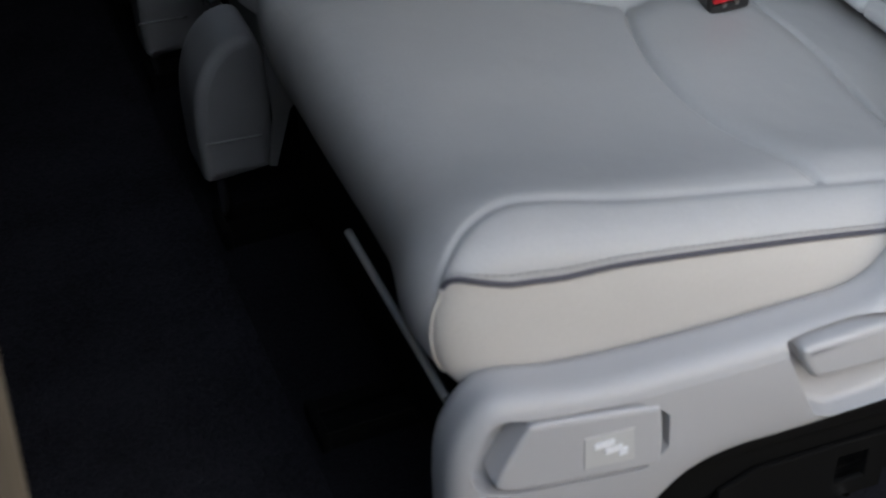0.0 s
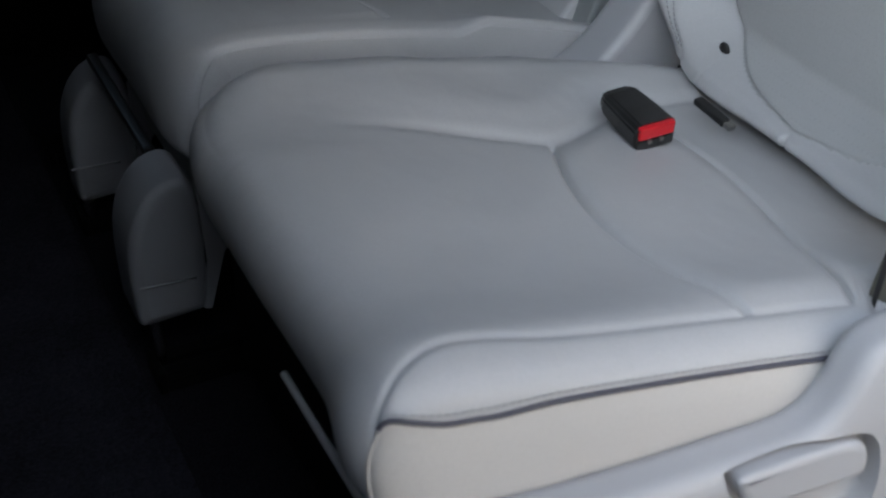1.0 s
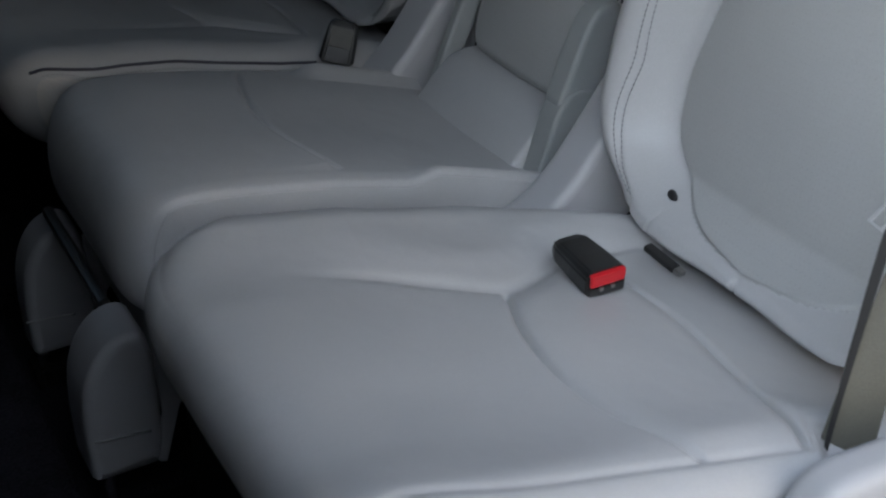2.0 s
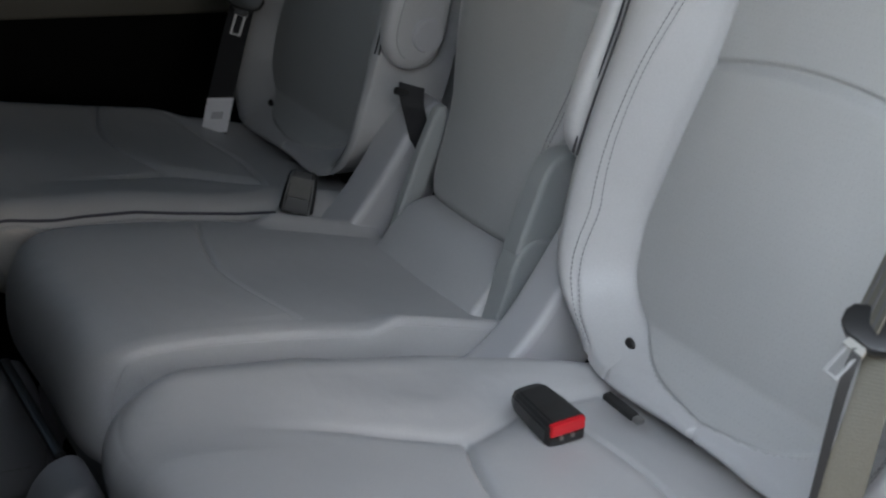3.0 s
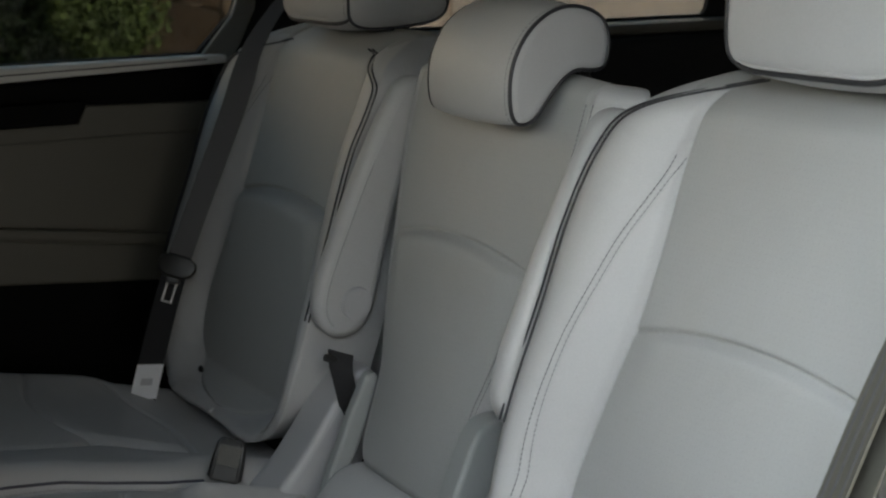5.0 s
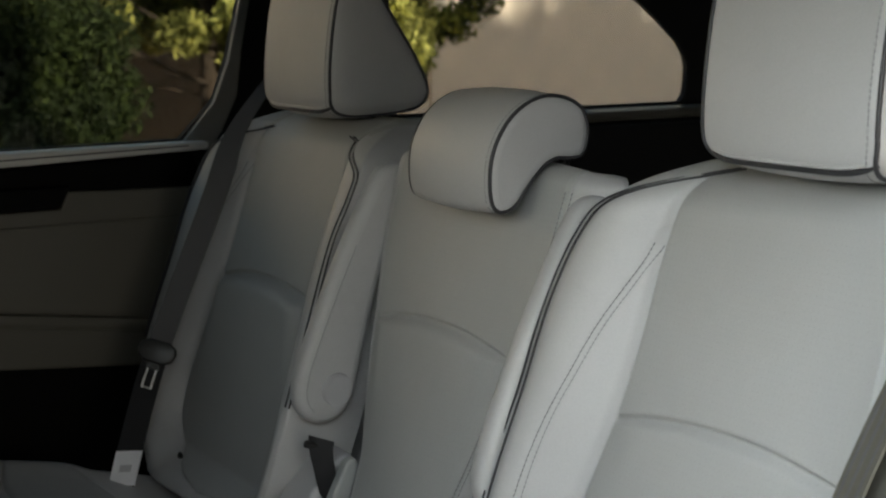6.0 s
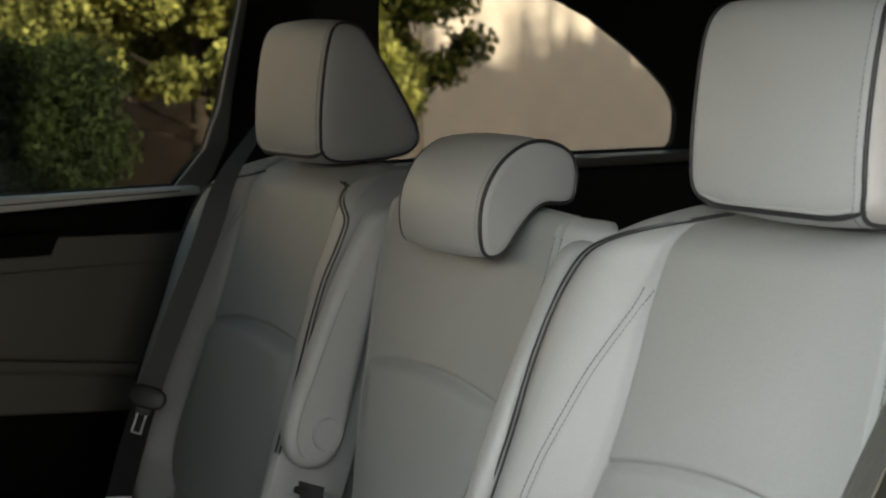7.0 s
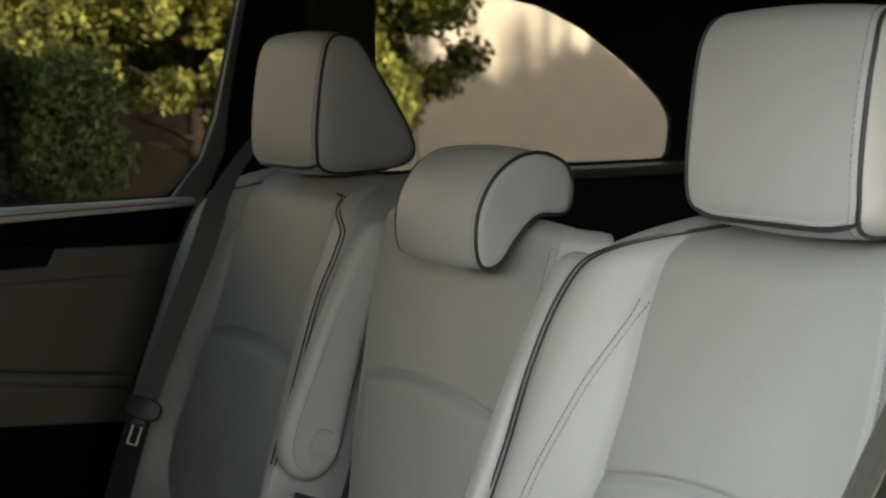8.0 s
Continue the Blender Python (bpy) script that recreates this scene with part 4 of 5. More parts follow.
# near side: closed behind and before the door's opening
structure(part("wall_near_rear", box((-0.40, -1.90, -0.06), (-0.36, -0.20, 1.40)), body_paint), "closed rear body side beside the open door", "wall")
structure(part("wall_near_front", box((-0.40, 0.955, -0.06), (-0.36, 1.95, 1.40)), body_paint), "front body side beside the open door", "wall")
structure(part("door_post", slab(((0.946, -0.06), (0.922, 0.42), (0.914, 0.60), (0.914, 1.40), (0.955, 1.40), (0.955, -0.06)), -0.44, -0.36, 0.008), tan_trim), "tan trimmed door post at the open doorway", "door post")
structure(part("door_header", box((-0.46, -0.20, 1.24), (-0.34, 0.914, 1.40), 0.02), headliner), "dark roof rail over the open doorway", "door header")
structure(part("sill_near", box((-0.44, -0.20, -0.06), (-0.34, 0.90, 0.03), 0.01), black_plastic), "black door sill of the open doorway", "sill")

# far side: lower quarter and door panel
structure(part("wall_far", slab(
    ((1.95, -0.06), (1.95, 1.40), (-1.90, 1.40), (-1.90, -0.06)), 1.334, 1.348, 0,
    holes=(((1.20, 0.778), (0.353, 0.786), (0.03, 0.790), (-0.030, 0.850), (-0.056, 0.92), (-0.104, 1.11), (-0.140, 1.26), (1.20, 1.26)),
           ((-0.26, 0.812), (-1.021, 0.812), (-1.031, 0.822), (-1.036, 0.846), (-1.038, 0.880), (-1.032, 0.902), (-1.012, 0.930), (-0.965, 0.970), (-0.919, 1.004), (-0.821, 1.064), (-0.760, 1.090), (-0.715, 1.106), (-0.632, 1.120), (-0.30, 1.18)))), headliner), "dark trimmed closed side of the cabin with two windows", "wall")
structure(part("window_1", box((1.350, -0.15, 0.76), (1.354, 1.22, 1.28)), privacy_glass), "tinted side window of the closed sliding door", "window")
structure(part("window_2", box((1.350, -1.05, 0.80), (1.354, -0.25, 1.20)), privacy_glass), "tinted rear quarter window", "window")
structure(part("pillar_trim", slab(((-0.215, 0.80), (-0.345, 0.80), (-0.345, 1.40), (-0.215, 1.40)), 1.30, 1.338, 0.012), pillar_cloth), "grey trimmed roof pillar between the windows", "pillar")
structure(part("quarter_sill", box((1.26, -1.10, 0.785), (1.338, -0.36, 0.806), 0.010), trim_grey), "grey sill under the quarter window", "sill")
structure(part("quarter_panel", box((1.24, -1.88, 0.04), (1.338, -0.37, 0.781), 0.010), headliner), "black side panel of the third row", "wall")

door = structure(part("door_1", slab(((1.93, 0.06), (1.93, 0.744), (0.353, 0.757), (0.02, 0.769), (0.00, 0.70), (0.02, 0.06)), 1.305, 1.3335, 0.004), matt_black), "closed sliding door with grey-beige trim panel", "door")
part("door_sill", slab(((1.93, 0.750), (1.93, 0.775), (0.353, 0.783), (-0.005, 0.787), (-0.005, 0.774), (0.353, 0.762)), 1.296, 1.3335, 0.005), trim_pale, door, "pale grey sill strip under the window")
part("door_sill_groove", slab(((1.93, 0.7610), (1.93, 0.7630), (0.353, 0.7745), (0.03, 0.7825), (0.03, 0.7805), (0.353, 0.7725)), 1.2952, 1.2975, 0), rubber, door)
part("window_trim", slab(((0.030, 0.784), (-0.026, 0.846), (-0.054, 0.915), (-0.102, 1.11), (-0.142, 1.28), (-0.148, 1.28), (-0.113, 1.11), (-0.078, 0.930), (-0.068, 0.856), (-0.040, 0.800), (-0.022, 0.775)), 1.324, 1.3335, 0.003), trim_edge, door, "grey edge trim that curves up the pillar")
part("upper_panel", slab(((1.93, 0.60), (1.93, 0.690), (0.244, 0.696), (0.232, 0.722), (0.010, 0.716), (0.020, 0.428), (0.40, 0.465)), 1.288, 1.305, 0.004), trim_grey, door, "grey-beige door trim panel")
part("handle_recess", slab(((1.93, 0.692), (1.93, 0.730), (0.230, 0.730), (0.246, 0.698)), 1.280, 1.2875, 0.003), matt_black, door)
part("trim_line", box((1.283, 0.02, 0.670), (1.2885, 1.93, 0.6735), 0.001), trim_grey, door)
part("armrest_ledge", slab(((1.00, 0.615), (1.00, 0.636), (0.05, 0.507), (0.05, 0.486)), 1.268, 1.289, 0.008), trim_grey, door)


# ---- small fittings ----
def build_buckle(label, m, button=red_plastic, said="bright red release button"):
    ob = thing("seat_belt_buckle", label, "seat belt buckle", "seat belt buckles")
    bm = bmesh.new()
    rows = ((-0.040, 0.016, 0.009), (-0.030, 0.020, 0.012), (0.0, 0.0225, 0.0135), (0.030, 0.0235, 0.014))
    prev = None
    for y, w, h in rows:
        ring = [bm.verts.new((x * w, y, z * h)) for x, z in ((-1, -0.6), (-0.75, -1), (0.75, -1), (1, -0.6), (1, 0.6), (0.75, 1), (-0.75, 1), (-1, 0.6))]
        if prev:
            for i in range(8):
                bm.faces.new((prev[i], prev[(i + 1) % 8], ring[(i + 1) % 8], ring[i]))
        else:
            bm.faces.new(ring[::-1])
        prev = ring
    bm.faces.new(prev)
    bmesh.ops.recalc_face_normals(bm, faces=bm.faces)
    bmesh.ops.bevel(bm, geom=[e for e in bm.edges if e.calc_face_angle(0) > 0.5], offset=0.002, segments=2, affect="EDGES")
    part("body", bm, black_plastic, ob)
    part("release_button", box((-0.0195, 0.026, -0.001), (0.0195, 0.0335, 0.0125), 0.0022), button, ob, said)
    part("lower_lip", box((-0.0205, 0.024, -0.0135), (0.0205, 0.0325, -0.003), 0.002), black_plastic, ob)
    for x in (-0.006, 0.007):
        part("slot_rib", box((x - 0.002, 0.030, -0.0065), (x + 0.002, 0.0338, -0.0025), 0.0006), steel, ob)
    ob.matrix_basis = m
    return ob


build_buckle("black seat belt buckle with red button, lying on the cushion", Matrix.Translation((0.070, 0.300, 0.350)) @ pose(0, 0, 0, 0, 0, 93).to_3x3().to_4x4() @ pose(0, 0, 0, -8, 0, 0) @ Matrix.Scale(0.90, 4))
def frame_of(at, along, up):
    """A pose whose local y lies along, and whose local z leans towards up."""
    y = Vector(along).normalized()
    z = Vector(up)
    z = (z - y * z.dot(y)).normalized()
    x = y.cross(z)
    return Matrix.Translation(at) @ Matrix(((x.x, y.x, z.x), (x.y, y.y, z.y), (x.z, y.z, z.z))).to_4x4()


b2 = build_buckle("black seat belt buckle on the cushion beside the closed door", frame_of((0.690, 0.268, 0.350), (-0.15, 0.35, -0.92), (-0.75, 0.25, 0.60)) @ Matrix.Diagonal((0.90, 0.72, 0.85, 1)), black_plastic, "black release button")
# paler plate puts the brownish sheen on the upper face
part("top_plate", box((-0.015, -0.028, 0.0125), (0.015, 0.006, 0.0150), 0.001), buckle_face, b2, "upper face in paler grey for its sheen")
ribbon(polyline(((0.700, 0.276, 0.322), (0.690, 0.282, 0.314), (0.680, 0.288, 0.306), (0.672, 0.292, 0.296)), 16), (0.003, 0.005, 0.0), 0.003, steel, "stalk", b2, "bare steel stalk")
# black strip laid in for the shaded gap beside the cushion
slot = thing("dark_gap_strip", "black strip added as the dark gap between seat cushion and hinge cover", "belt slot", "")
tube(polyline(((0.676, 0.306, 0.302), (0.662, 0.286, 0.301), (0.648, 0.274, 0.299), (0.634, 0.260, 0.296)), 24), 0.0042, rubber, "gap", slot, squash=0.8)
b3 = thing("seat_belt_buckle", "dark webbing buckle strap folded over the hinge cover", "seat belt buckle", "seat belt buckles")
ribbon(polyline(((0.651, 0.131, 0.476), (0.644, 0.136, 0.462), (0.642, 0.132, 0.440), (0.643, 0.127, 0.415), (0.646, 0.121, 0.392)), 24), np.linspace(0.92, 0.72, 25)[:, None] * np.array([[-0.008, -0.0145, -0.005]]), 0.005, black_webbing, "strap", b3)
part("loop_bar", box((-0.017, -0.004, -0.004), (0.017, 0.004, 0.004), 0.003, 2, frame_of((0.650, 0.138, 0.468), (0.45, 0.2, -0.8), (0.8, -0.3, 0.5))), black_plastic, b3)
clip = thing("anchor_tag", "small black child seat anchor tag between cushion and backrest", "anchor tag", "", (0.079, 0.216, 0.330))
part("strap", box((-0.022, -0.0045, -0.003), (0.018, 0.0045, 0.003), 0.001, m=pose(0, 0, 0, 0, 8, 6)), rubber, clip)
part("tip", box((0.0185, -0.004, -0.0025), (0.027, 0.004, 0.0025), 0.001, m=pose(0, 0, 0, 0, 8, 6)), steel, clip)
clip.rotation_euler = (0, 0, radians(180))


def axes(at, down, across):
    """A pose whose local -z points along down, and whose local x lies close to across."""
    z = -Vector(down).normalized()
    x = Vector(across)
    x = (x - z * x.dot(z)).normalized()
    y = z.cross(x)
    return Matrix.Translation(at) @ Matrix(((x.x, y.x, z.x), (x.y, y.y, z.y), (x.z, y.z, z.z))).to_4x4()


def build_tongue(ob, m, size=1.0):
    """Moulded belt tongue with its steel latch plate."""
    turned = Matrix.Rotation(radians(90), 4, "Z")
    bm = slab(((-0.023, 0.003), (-0.021, 0.012), (-0.012, 0.018), (0.012, 0.018), (0.021, 0.012), (0.023, 0.003), (0.020, -0.008), (0.011, -0.014), (-0.011, -0.014), (-0.020, -0.008)), -0.0055, 0.0055, 0.003, 3)
    bm.transform(turned)
    tg = part("tongue", bm, black_plastic, ob, "black moulded belt tongue", smooth=True)
    bm = slab(((-0.009, -0.022), (-0.0075, -0.011), (0.0075, -0.011), (0.009, -0.022)), -0.0032, 0.0032, 0.0012)
    bm.transform(turned)
    part("nose", bm, trim_edge if size < 1.2 else black_plastic, tg, "pale plastic nose round the latch plate" if size < 1.2 else "")
    bm = slab(((-0.0066, -0.050), (-0.0066, -0.020), (0.0066, -0.020), (0.0066, -0.050)), -0.0010, 0.0010, 0.0003, holes=(((-0.0040, -0.0475), (-0.0040, -0.0225), (0.0040, -0.0225), (0.0040, -0.0475)),))
    bm.transform(turned)
    part("latch_plate", bm, steel, tg, "shiny steel latch plate")
    tg.matrix_basis = m @ Matrix.Diagonal((size, size, size * 0.85, 1))
    return tg


def belt_band(ob, pts, across, mat, name="webbing", n=80):
    """across: half the width, or two of them, at the upper and at the lower end."""
    line = polyline(pts, n, False, 3)
    w = np.array(across, float)
    if w.ndim == 2:
        k = np.linspace(0, 1, len(line))[:, None]
        w = w[0] * (1 - k) + w[1] * k
    ribbon(line, w, 0.0016, mat, name, ob)
    return line


near_belt = thing("seat_belt", "dark olive-grey seat belt hanging beside the backrest at the open door", "seat belt", "seat belts")
EDGE_ON = (0.0195, -0.0100, 0.0)
belt_band(near_belt, ((-0.275, -0.02, 1.10), (-0.215, 0.080, 0.775), (-0.196, 0.130, 0.666), (-0.190, 0.166, 0.583), (-0.188, 0.198, 0.520)), EDGE_ON, webbing)
belt_band(near_belt, ((-0.285, -0.03, 1.10), (-0.226, 0.066, 0.775), (-0.207, 0.116, 0.666), (-0.201, 0.152, 0.583), (-0.200, 0.184, 0.510)), EDGE_ON, webbing)
belt_band(near_belt, ((-0.196, 0.186, 0.515), (-0.200, 0.196, 0.480), (-0.204, 0.214, 0.430), (-0.207, 0.238, 0.360), (-0.208, 0.250, 0.312), (-0.208, 0.252, 0.290)), ((0.012, 0.004, 0.0), (0.005, 0.0235, 0.006)), webbing)
belt_band(near_belt, ((-0.196, 0.212, 0.505), (-0.198, 0.224, 0.488), (-0.200, 0.237, 0.440), (-0.206, 0.262, 0.350), (-0.208, 0.272, 0.300)), ((0.0030, 0.0034, 0.0), (0.0010, 0.0012, 0.0)), rubber)
for k in (-0.55, 0.1, 0.7):
    shift = np.array(EDGE_ON) * k + np.array([-0.0007, 0.0012, 0.0004])
    ribbon(polyline(((-0.275, -0.02, 1.10), (-0.215, 0.080, 0.775), (-0.196, 0.130, 0.666), (-0.190, 0.166, 0.583), (-0.188, 0.198, 0.520)), 80) + shift, np.array(EDGE_ON) * 0.07, 0.0008, dark_webbing, "woven_stripe", near_belt)
build_tongue(near_belt, axes((-0.192, 0.200, 0.513), (0.0, 0.62, -0.46), (0.85, 0.10, 0.42)))
part("anchor_cover", box((-0.232, 0.212, 0.272), (-0.196, 0.280, 0.300), 0.006, 3), black_plastic, near_belt, "black anchor cover", smooth=True)

far_belt = thing("seat_belt", "dark grey belt with white care label beside the closed door", "seat belt", "seat belts")
BELT_SIDE = (0.0084, 0.0164, 0.0)
BELT_LINE = ((1.225, -0.150, 0.965), (1.160, -0.042, 0.878), (1.112, 0.034, 0.815), (1.086, 0.070, 0.741), (1.106, 0.115, 0.621), (1.124, 0.154, 0.513), (1.112, 0.186, 0.442), (1.085, 0.222, 0.364), (1.075, 0.242, 0.308))
line = polyline(BELT_LINE, 80)
# it twists towards the guide behind the headrest
twist = np.clip((0.90 - line[:, 2]) / 0.13, 0, 1)[:, None]
ribbon(line, np.array(BELT_SIDE) * (0.55 + 0.45 * twist), 0.0016, dark_webbing, "webbing", far_belt)
# below the tongue a black copy of the band puts in its shade
lower = line[line[:, 2] < 0.50]
ribbon(lower + np.array([-0.0008, 0.0004, 0.0]), np.array(BELT_SIDE) * 1.01, 0.0014, black_webbing, "webbing", far_belt)
cut = [k for k in range(len(line)) if 0.311 < line[k][2] < 0.368]
lift = np.array([-0.0028, 0.0014, 0.0006])
care = ribbon(line[cut] + lift, np.array(BELT_SIDE) * 1.03, 0.0010, paper, "care_label", far_belt, "white printed care label")
for k in cut[2:-2:2]:
    ribbon(line[k:k + 2] + lift * 1.6, np.array(BELT_SIDE) * (0.7 if k % 4 else 0.45), 0.0006, ink, "print_bar", care)
build_tongue(far_belt, axes((1.118, 0.163, 0.495), (-0.10, 0.28, -0.62), BELT_SIDE), 1.25)

# base of the near seat with its levers
base = thing("lever_console", "pale grey plastic seat base with two levers, beside the open door", "seat base", "", (0, 0, 0))
BASE = ((0.684, 0.13), (0.689, 0.272), (0.676, 0.306), (0.654, 0.326), (0.600, 0.308), (0.500, 0.301), (0.420, 0.300), (0.378, 0.299), (0.356, 0.318), (0.341, 0.350), (0.320, 0.364), (0.200, 0.360), (0.150, 0.340), (0.150, 0.205), (0.420, 0.204), (0.500, 0.210), (0.540, 0.180), (0.556, 0.13))
POCKET = polyline(((0.670, 0.284), (0.661, 0.304), (0.648, 0.308), (0.634, 0.301), (0.535, 0.285), (0.532, 0.221), (0.600, 0.232), (0.660, 0.244), (0.674, 0.262)), 90, True, 1)
SLOT = polyline(((0.452, 0.295), (0.440, 0.2975), (0.390, 0.2975), (0.345, 0.295), (0.324, 0.284), (0.316, 0.250), (0.322, 0.216), (0.345, 0.209), (0.414, 0.209), (0.438, 0.262)), 80, True, 1)
cover = pillow("side_cover", bun(BASE, -0.292, -0.250, 0.014, 130, 2), plastic, base)
carve(cover, (bun(POCKET, -0.34, -0.274, 0.006, 60, 0), bun(SLOT, -0.34, -0.272, 0.006, 60, 0)))
lever = pillow("recline_lever", bun(((0.636, 0.297), (0.628, 0.298), (0.547, 0.282), (0.541, 0.279), (0.5375, 0.230), (0.543, 0.2255), (0.640, 0.243), (0.656, 0.250), (0.658, 0.258)), -0.2945, -0.262, 0.003, 90, 1), plastic, base, "pale grey release lever with a pictogram")
part("pictogram_plate", slab(((0.597, 0.274), (0.562, 0.270), (0.560, 0.241), (0.596, 0.247)), -0.2956, -0.2940, 0), plate_plastic, lever, "pale plate with a worn white pictogram")
for y0, z0, y1, z1 in ((0.590, 0.262, 0.576, 0.267), (0.582, 0.255, 0.570, 0.260), (0.572, 0.250, 0.566, 0.256)):
    part("pictogram_bar", box((-0.2968, min(y0, y1), min(z0, z1)), (-0.2959, max(y0, y1), max(z0, z1))), paper, lever)
pillow("slide_lever", bun(((0.440, 0.286), (0.432, 0.2895), (0.386, 0.2895), (0.345, 0.287), (0.331, 0.277), (0.329, 0.256), (0.338, 0.250), (0.420, 0.255), (0.428, 0.260)), -0.2935, -0.258, 0.005, 80, 2), plastic, base, "pale grey slide lever")
part("base_core", box((-0.235, 0.18, 0.09), (0.235, 0.625, 0.222), 0.01), matt_black, base)
hook = part("latch_hook", slab(((0.300, 0.050), (0.300, 0.112), (0.420, 0.118), (0.452, 0.106), (0.462, 0.072), (0.430, 0.056)), -0.242, -0.236, 0.002, holes=(((0.318, 0.068), (0.318, 0.098), (0.346, 0.100), (0.346, 0.070)),)), matt_black, base, "black steel latch hook")
for y, z, r in ((0.446, 0.084, 0.009), (0.338, 0.058, 0.005)):
    bm = bmesh.new()
    bmesh.ops.create_cone(bm, cap_ends=True, segments=6, radius1=r, radius2=r * 0.9, depth=0.010, matrix=Matrix.Translation((-0.246, y, z)) @ Matrix.Rotation(radians(90), 4, "Y"))
    part("bolt", bm, bright_steel, hook, "bare steel bolt")
part("cross_link", box((-0.252, 0.290, 0.128), (-0.238, 0.520, 0.146), 0.005, 2, pose(0, 0, 0, 3, 0, 0)), matt_black, base)
rail_bar = thing("slide_bar", "bare steel slide bar under the seat cushion", "seat rail", "", (0, 0, 0))
bm = bmesh.new()
bmesh.ops.create_cone(bm, cap_ends=True, segments=12, radius1=0.0033, radius2=0.0033, depth=0.195, matrix=Matrix.Translation((-0.125, 0.660, 0.268)) @ Matrix.Rotation(radians(90), 4, "Y"))
part("bar", bm, satin_steel, rail_bar, smooth=True)
for x in (-0.20, 0.0, 0.30, 0.62, 0.80, 1.10):
    rail = thing("floor_rail", "black steel seat rail on the floor", "seat rail", "seat rails", (x, 0, 0))
    part("channel", box((-0.022, 0.10, 0.04), (0.022, 0.690, 0.054), 0.003), matt_black, rail)
    for side in (-1, 1):
        part("lip", box((side * 0.014 - 0.008, 0.10, 0.0535), (side * 0.014 + 0.008, 0.690, 0.062), 0.002), matt_black, rail)
    part("end_cap", box((-0.024, 0.6895, 0.04), (0.024, 0.698, 0.0635), 0.003), matt_black, rail)
part("floor_mat", box((-0.34, 0.706, 0.04), (1.20, 1.90, 0.050), 0.004), mat_pile, None)
tagged(bpy.data.objects["floor_mat"], "black carpet mat on the car floor", "floor mat")

# ---- outside ----
structure(part("ground", box((-300, -300, -0.60), (300, 300, -0.45)), asphalt), "asphalt ground round the car", "ground")
structure(part("garden_wall", box((9.0, -40, -0.45), (9.25, 30, 4.2), 0.02), stucco), "tall beige block garden wall", "wall")
for y in np.arange(-14.91, 5.0, 4.88):
    part("pilaster", box((8.964, y - 0.06, -0.45), (9.002, y + 0.06, 4.15), 0.01), stucco, bpy.data.objects["garden_wall"])
# concrete blocks of the wall where it shows between the trees, with raked joints
block_mesh = None
for row in range(11):
    for col in range(17):
        y, z = -8.3 + 0.41 * col + 0.205 * (row % 2), -0.36 + 0.205 * row
        if not block_mesh:
            block = part("block", box((-0.002, -0.2040, -0.1015), (0.006, 0.2040, 0.1015), 0.001, 1), stucco, bpy.data.objects["garden_wall"])
            block_mesh = block.data
        else:
            block = new("block", block_mesh)
            block.parent = bpy.data.objects["garden_wall"]
        block.location = (8.994, y, z)
structure(part("planting_bed", box((4.2, -40, -0.45), (9.0, 30, -0.38), 0.02), soil), "brown soil bed along the garden wall", "ground")


def bank():
    """A low brown bank added against the wall, darker than its stucco."""
    rng = np.random.default_rng(11)
    ys, ks = np.linspace(-4.6, 4.0, 60), np.linspace(0, 1, 16)
    verts = []
    for y in ys:
        end = min(1.0, (y + 4.6) / 1.2)
        for k in ks:
            rise = 1.25 * end * (k * k * (3 - 2 * k))
            verts.append((6.7 + 2.28 * k, y, -0.385 + rise + 0.03 * rng.normal() * (0 < k < 1)))
    return mesh_object("brown_bank", verts, grid_faces(59, 15), soil, None, "", smooth=True)


structure(bank(), "low brown bank added against the garden wall", "ground")


def leaf_cloud(name, blobs, count, size, mat, parent, seed, long=1.8):
    """A crown of small leaves gathered in loose clumps."""
    rng = np.random.default_rng(seed)
    blobs = np.array(blobs, float)
    weight = blobs[:, 3] ** 2
    pick = blobs[rng.choice(len(blobs), count, p=weight / weight.sum())]

    def unit(v):
        return v / (np.linalg.norm(v, axis=1)[:, None] + 1e-12)

    c = pick[:, :3] + unit(rng.normal(size=(count, 3))) * pick[:, 3:] * rng.uniform(0.3, 1.05, (count, 1)) * np.array([1, 1, 0.8])
    a = unit(rng.normal(size=(count, 3)))
    e = unit(np.cross(a, rng.normal(size=(count, 3))))
    k = size * rng.uniform(0.6, 1.4, (count, 1))
    verts = np.stack([c - a * k * long, c + e * k * 0.8, c + a * k * long, c - e * k * 0.8], 1).reshape(-1, 3)
    return mesh_object(name, verts.tolist(), np.arange(4 * count).reshape(-1, 4).tolist(), mat, parent, smooth=False)


def build_tree(name, label, at, height, trunk, blobs, count, size, mat, seed):
    ob = thing(name, label, "tree" if trunk else "shrub", "", at)
    if trunk:
        rng = np.random.default_rng(seed + 50)
        line = [(0.05 * math.sin(k * 2.1 + seed), 0.05 * math.cos(k * 1.7), height * k) for k in np.linspace(0, 1, 12)]
        v, sides = [], 10
        for i, (x, y, z) in enumerate(line):
            r = trunk * (1 - 0.8 * i / 11) * (1.25 if i == 0 else 1)
            v += [(x + r * math.cos(2 * math.pi * j / sides) * rng.uniform(0.9, 1.1), y + r * math.sin(2 * math.pi * j / sides), z) for j in range(sides)]
        mesh_object("trunk", v, grid_faces(11, sides, True), bark, ob)
        for b in blobs[::9]:
            z0 = max(0.3, b[2] - 0.35)
            tube(polyline(((0, 0, z0), (b[0] * 0.5, b[1] * 0.5, z0 + 0.12), (b[0], b[1], b[2])), 8), trunk * 0.12, bark, "limb", ob, sides=6)
    leaf_cloud("crown", blobs, count, size, mat, ob, seed)
    return ob


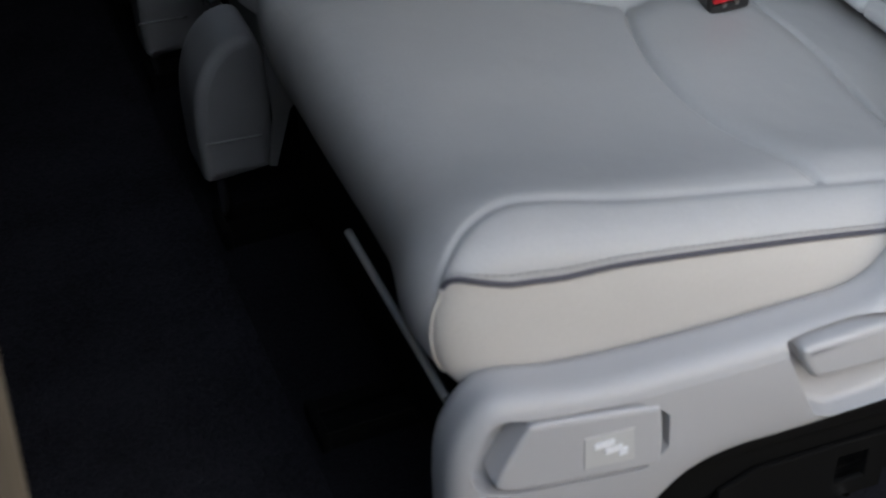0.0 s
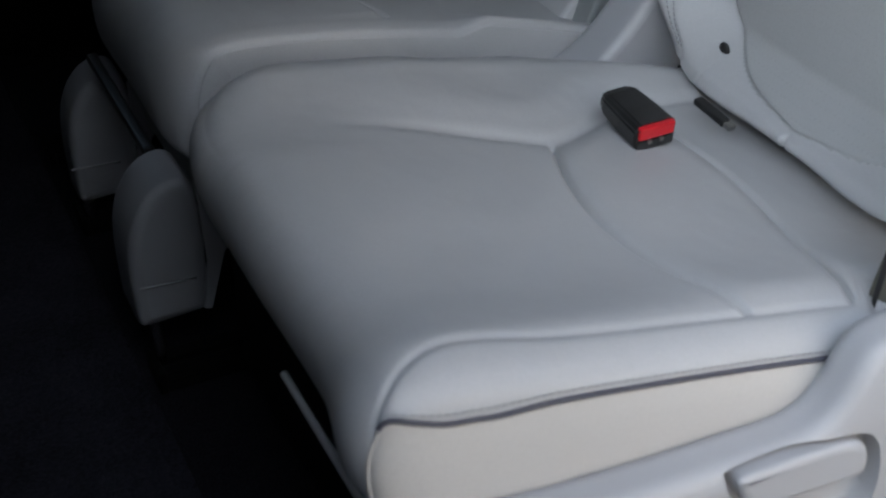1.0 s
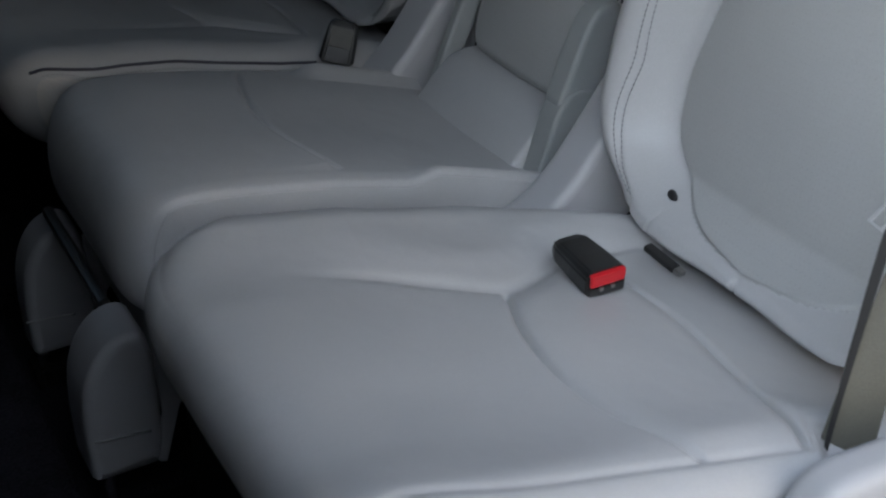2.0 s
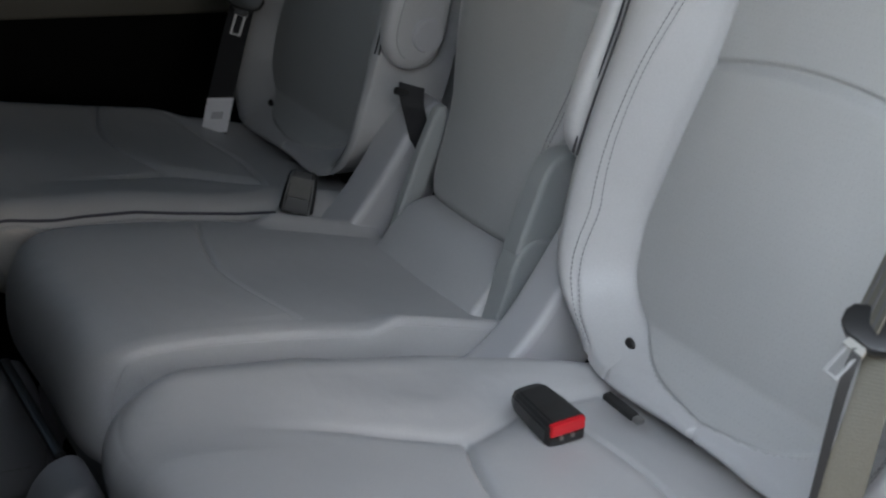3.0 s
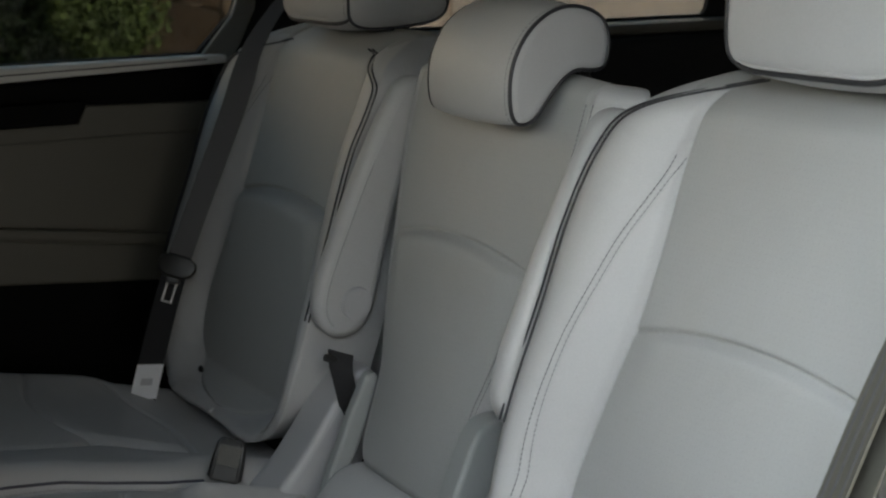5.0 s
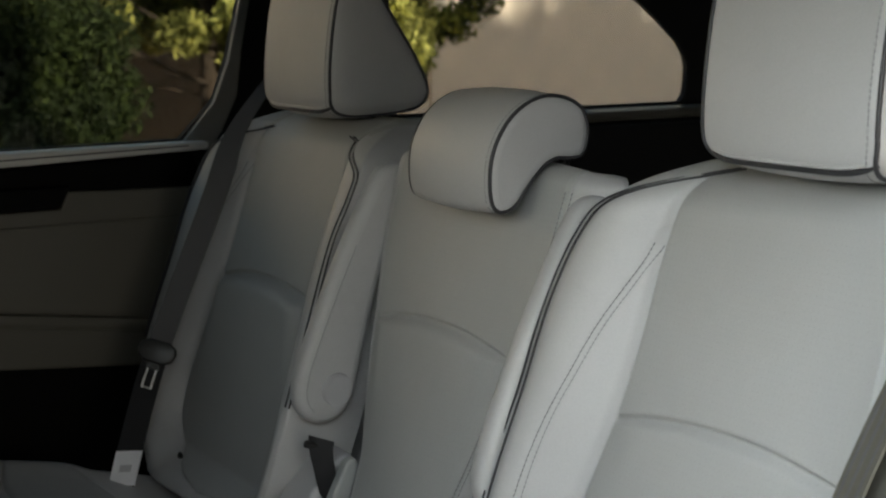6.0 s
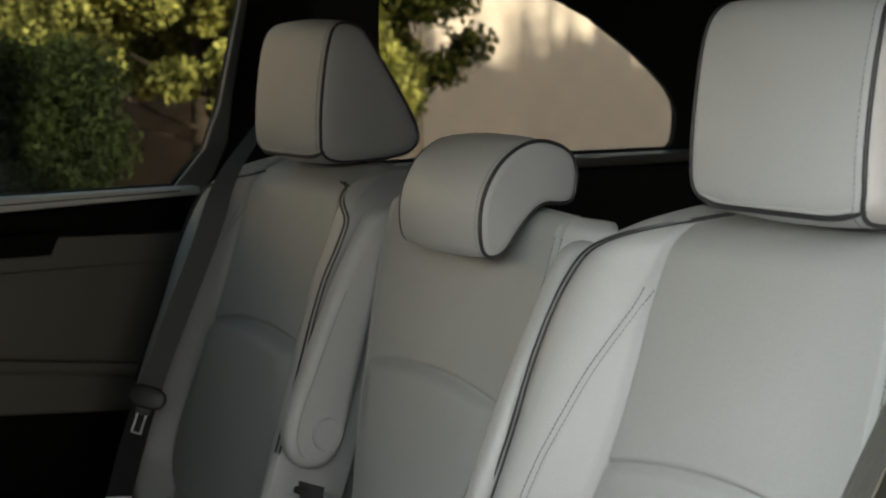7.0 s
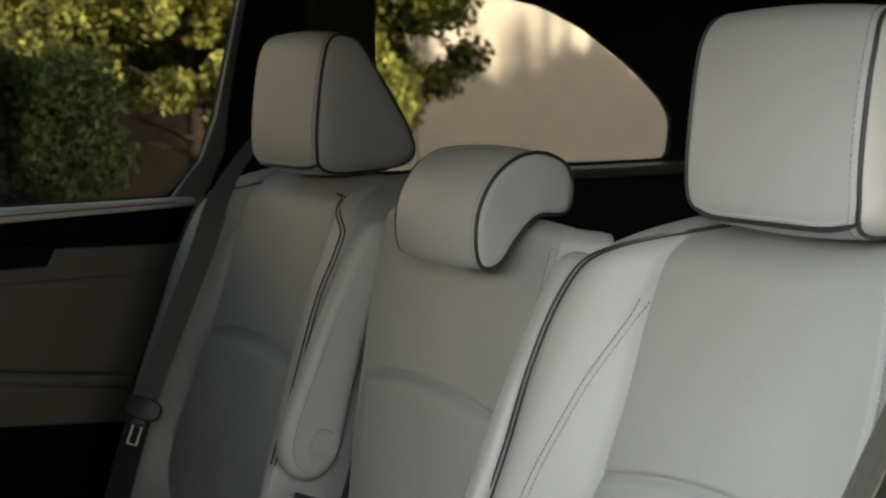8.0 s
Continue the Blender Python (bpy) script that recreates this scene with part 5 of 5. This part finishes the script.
def clumps(n, rx, ry, z0, z1, r0, r1, seed):
    rng = np.random.default_rng(seed)
    out = []
    for _ in range(n):
        w = rng.uniform(0, 2 * math.pi)
        q = math.sqrt(rng.uniform(0.05, 1))
        out.append((rx * q * math.cos(w), ry * q * math.sin(w), rng.uniform(z0, z1), rng.uniform(r0, r1)))
    return out


build_tree("pine_tree", "dark pine with sunlit yellow-green needles before the wall", (6.2, -2.72, -0.4), 4.6, 0.07, clumps(95, 0.9, 0.86, 1.33, 1.95, 0.09, 0.20, 3) + clumps(40, 1.0, 1.0, 2.1, 4.2, 0.2, 0.4, 4), 120000, 0.013, pine_leaf, 3)
build_tree("leafy_tree", "yellow-green leafy tree with a thin brown trunk", (6.0, -2.02, -0.4), 4.4, 0.060, [(x, y + 0.2, z, r) for x, y, z, r in clumps(95, 1.15, 1.25, 1.12, 1.9, 0.09, 0.19, 5)], 120000, 0.012, bright_leaf, 5)
# dense leaves added overhead to keep sky light off the wall
leaf_cloud("shade_crown", [(x + 0.9, y, z, r) for x, y, z, r in clumps(120, 1.1, 1.9, 1.75, 3.6, 0.22, 0.42, 6)], 45000, 0.032, bright_leaf, bpy.data.objects["leafy_tree"], 6)
build_tree("shrub", "large dark green rounded shrub", (5.0, -0.62, -0.4), 0, 0, clumps(110, 0.46, 0.46, 0.15, 1.40, 0.14, 0.24, 8), 160000, 0.009, shrub_leaf, 8)
# unseen trees added behind the camera to shade the car and the wall's foot
ROW = [y + (0.55 if y > -3 else 0) for y in np.arange(-17.5, 9.0, 1.25) if not -5.4 < y < -3.3]
for i, y in enumerate(ROW):
    rng = random.Random(i)
    h = (7.5 if -7.3 < y < -3.0 else 8.85 if -9.4 < y < -7 else 8.55) + 0.08 * math.sin(5.1 * i + 1)
    girth = ((0.3, 1.2), (h * 0.5, 1.2), (h * 0.8, 1.05), (h * 0.92, 0.85), (h * 0.97, 0.45))
    cone = [(rng.uniform(-1, 1) * w * 0.9, rng.uniform(-1, 1) * w * 0.9, z, 0.20 + 0.35 * w) for z, w in [(h * k, np.interp(h * k, [g[0] for g in girth], [g[1] for g in girth])) for k in np.linspace(0.1, 0.98, 44)]]
    tree = build_tree("conifer", "unseen tall dark conifer across the drive, added for its shade", (-9.0 - (i % 2) * 0.6, y, -0.45), h, 0.16, cone, 3500, 0.10, pine_leaf, 20 + i)
    # opaque hull inside the crown, added to stop the sun
    v = [(r * math.cos(2 * math.pi * k / 24) * rng.uniform(0.8, 1.1), r * math.sin(2 * math.pi * k / 24) * rng.uniform(0.8, 1.1), z) for z, r in girth for k in range(24)]
    mesh_object("shade_hull", v, grid_faces(4, 24, True), bark, tree, smooth=False)
    # upright leading shoots, whose shade frays the edge of the light on the wall
    shoots = []
    for _ in range(7):
        x, w, top = rng.uniform(-0.7, 0.7), rng.uniform(-0.7, 0.7), rng.uniform(0.15, 0.75)
        shoots += [(x, w, h * 0.93 + (top + 0.07 * h) * q, 0.15 * (1 - q) + 0.03) for q in np.linspace(0, 1, 9)]
    leaf_cloud("leading_shoots", shoots, 1500, 0.035, pine_leaf, tree, 80 + i)
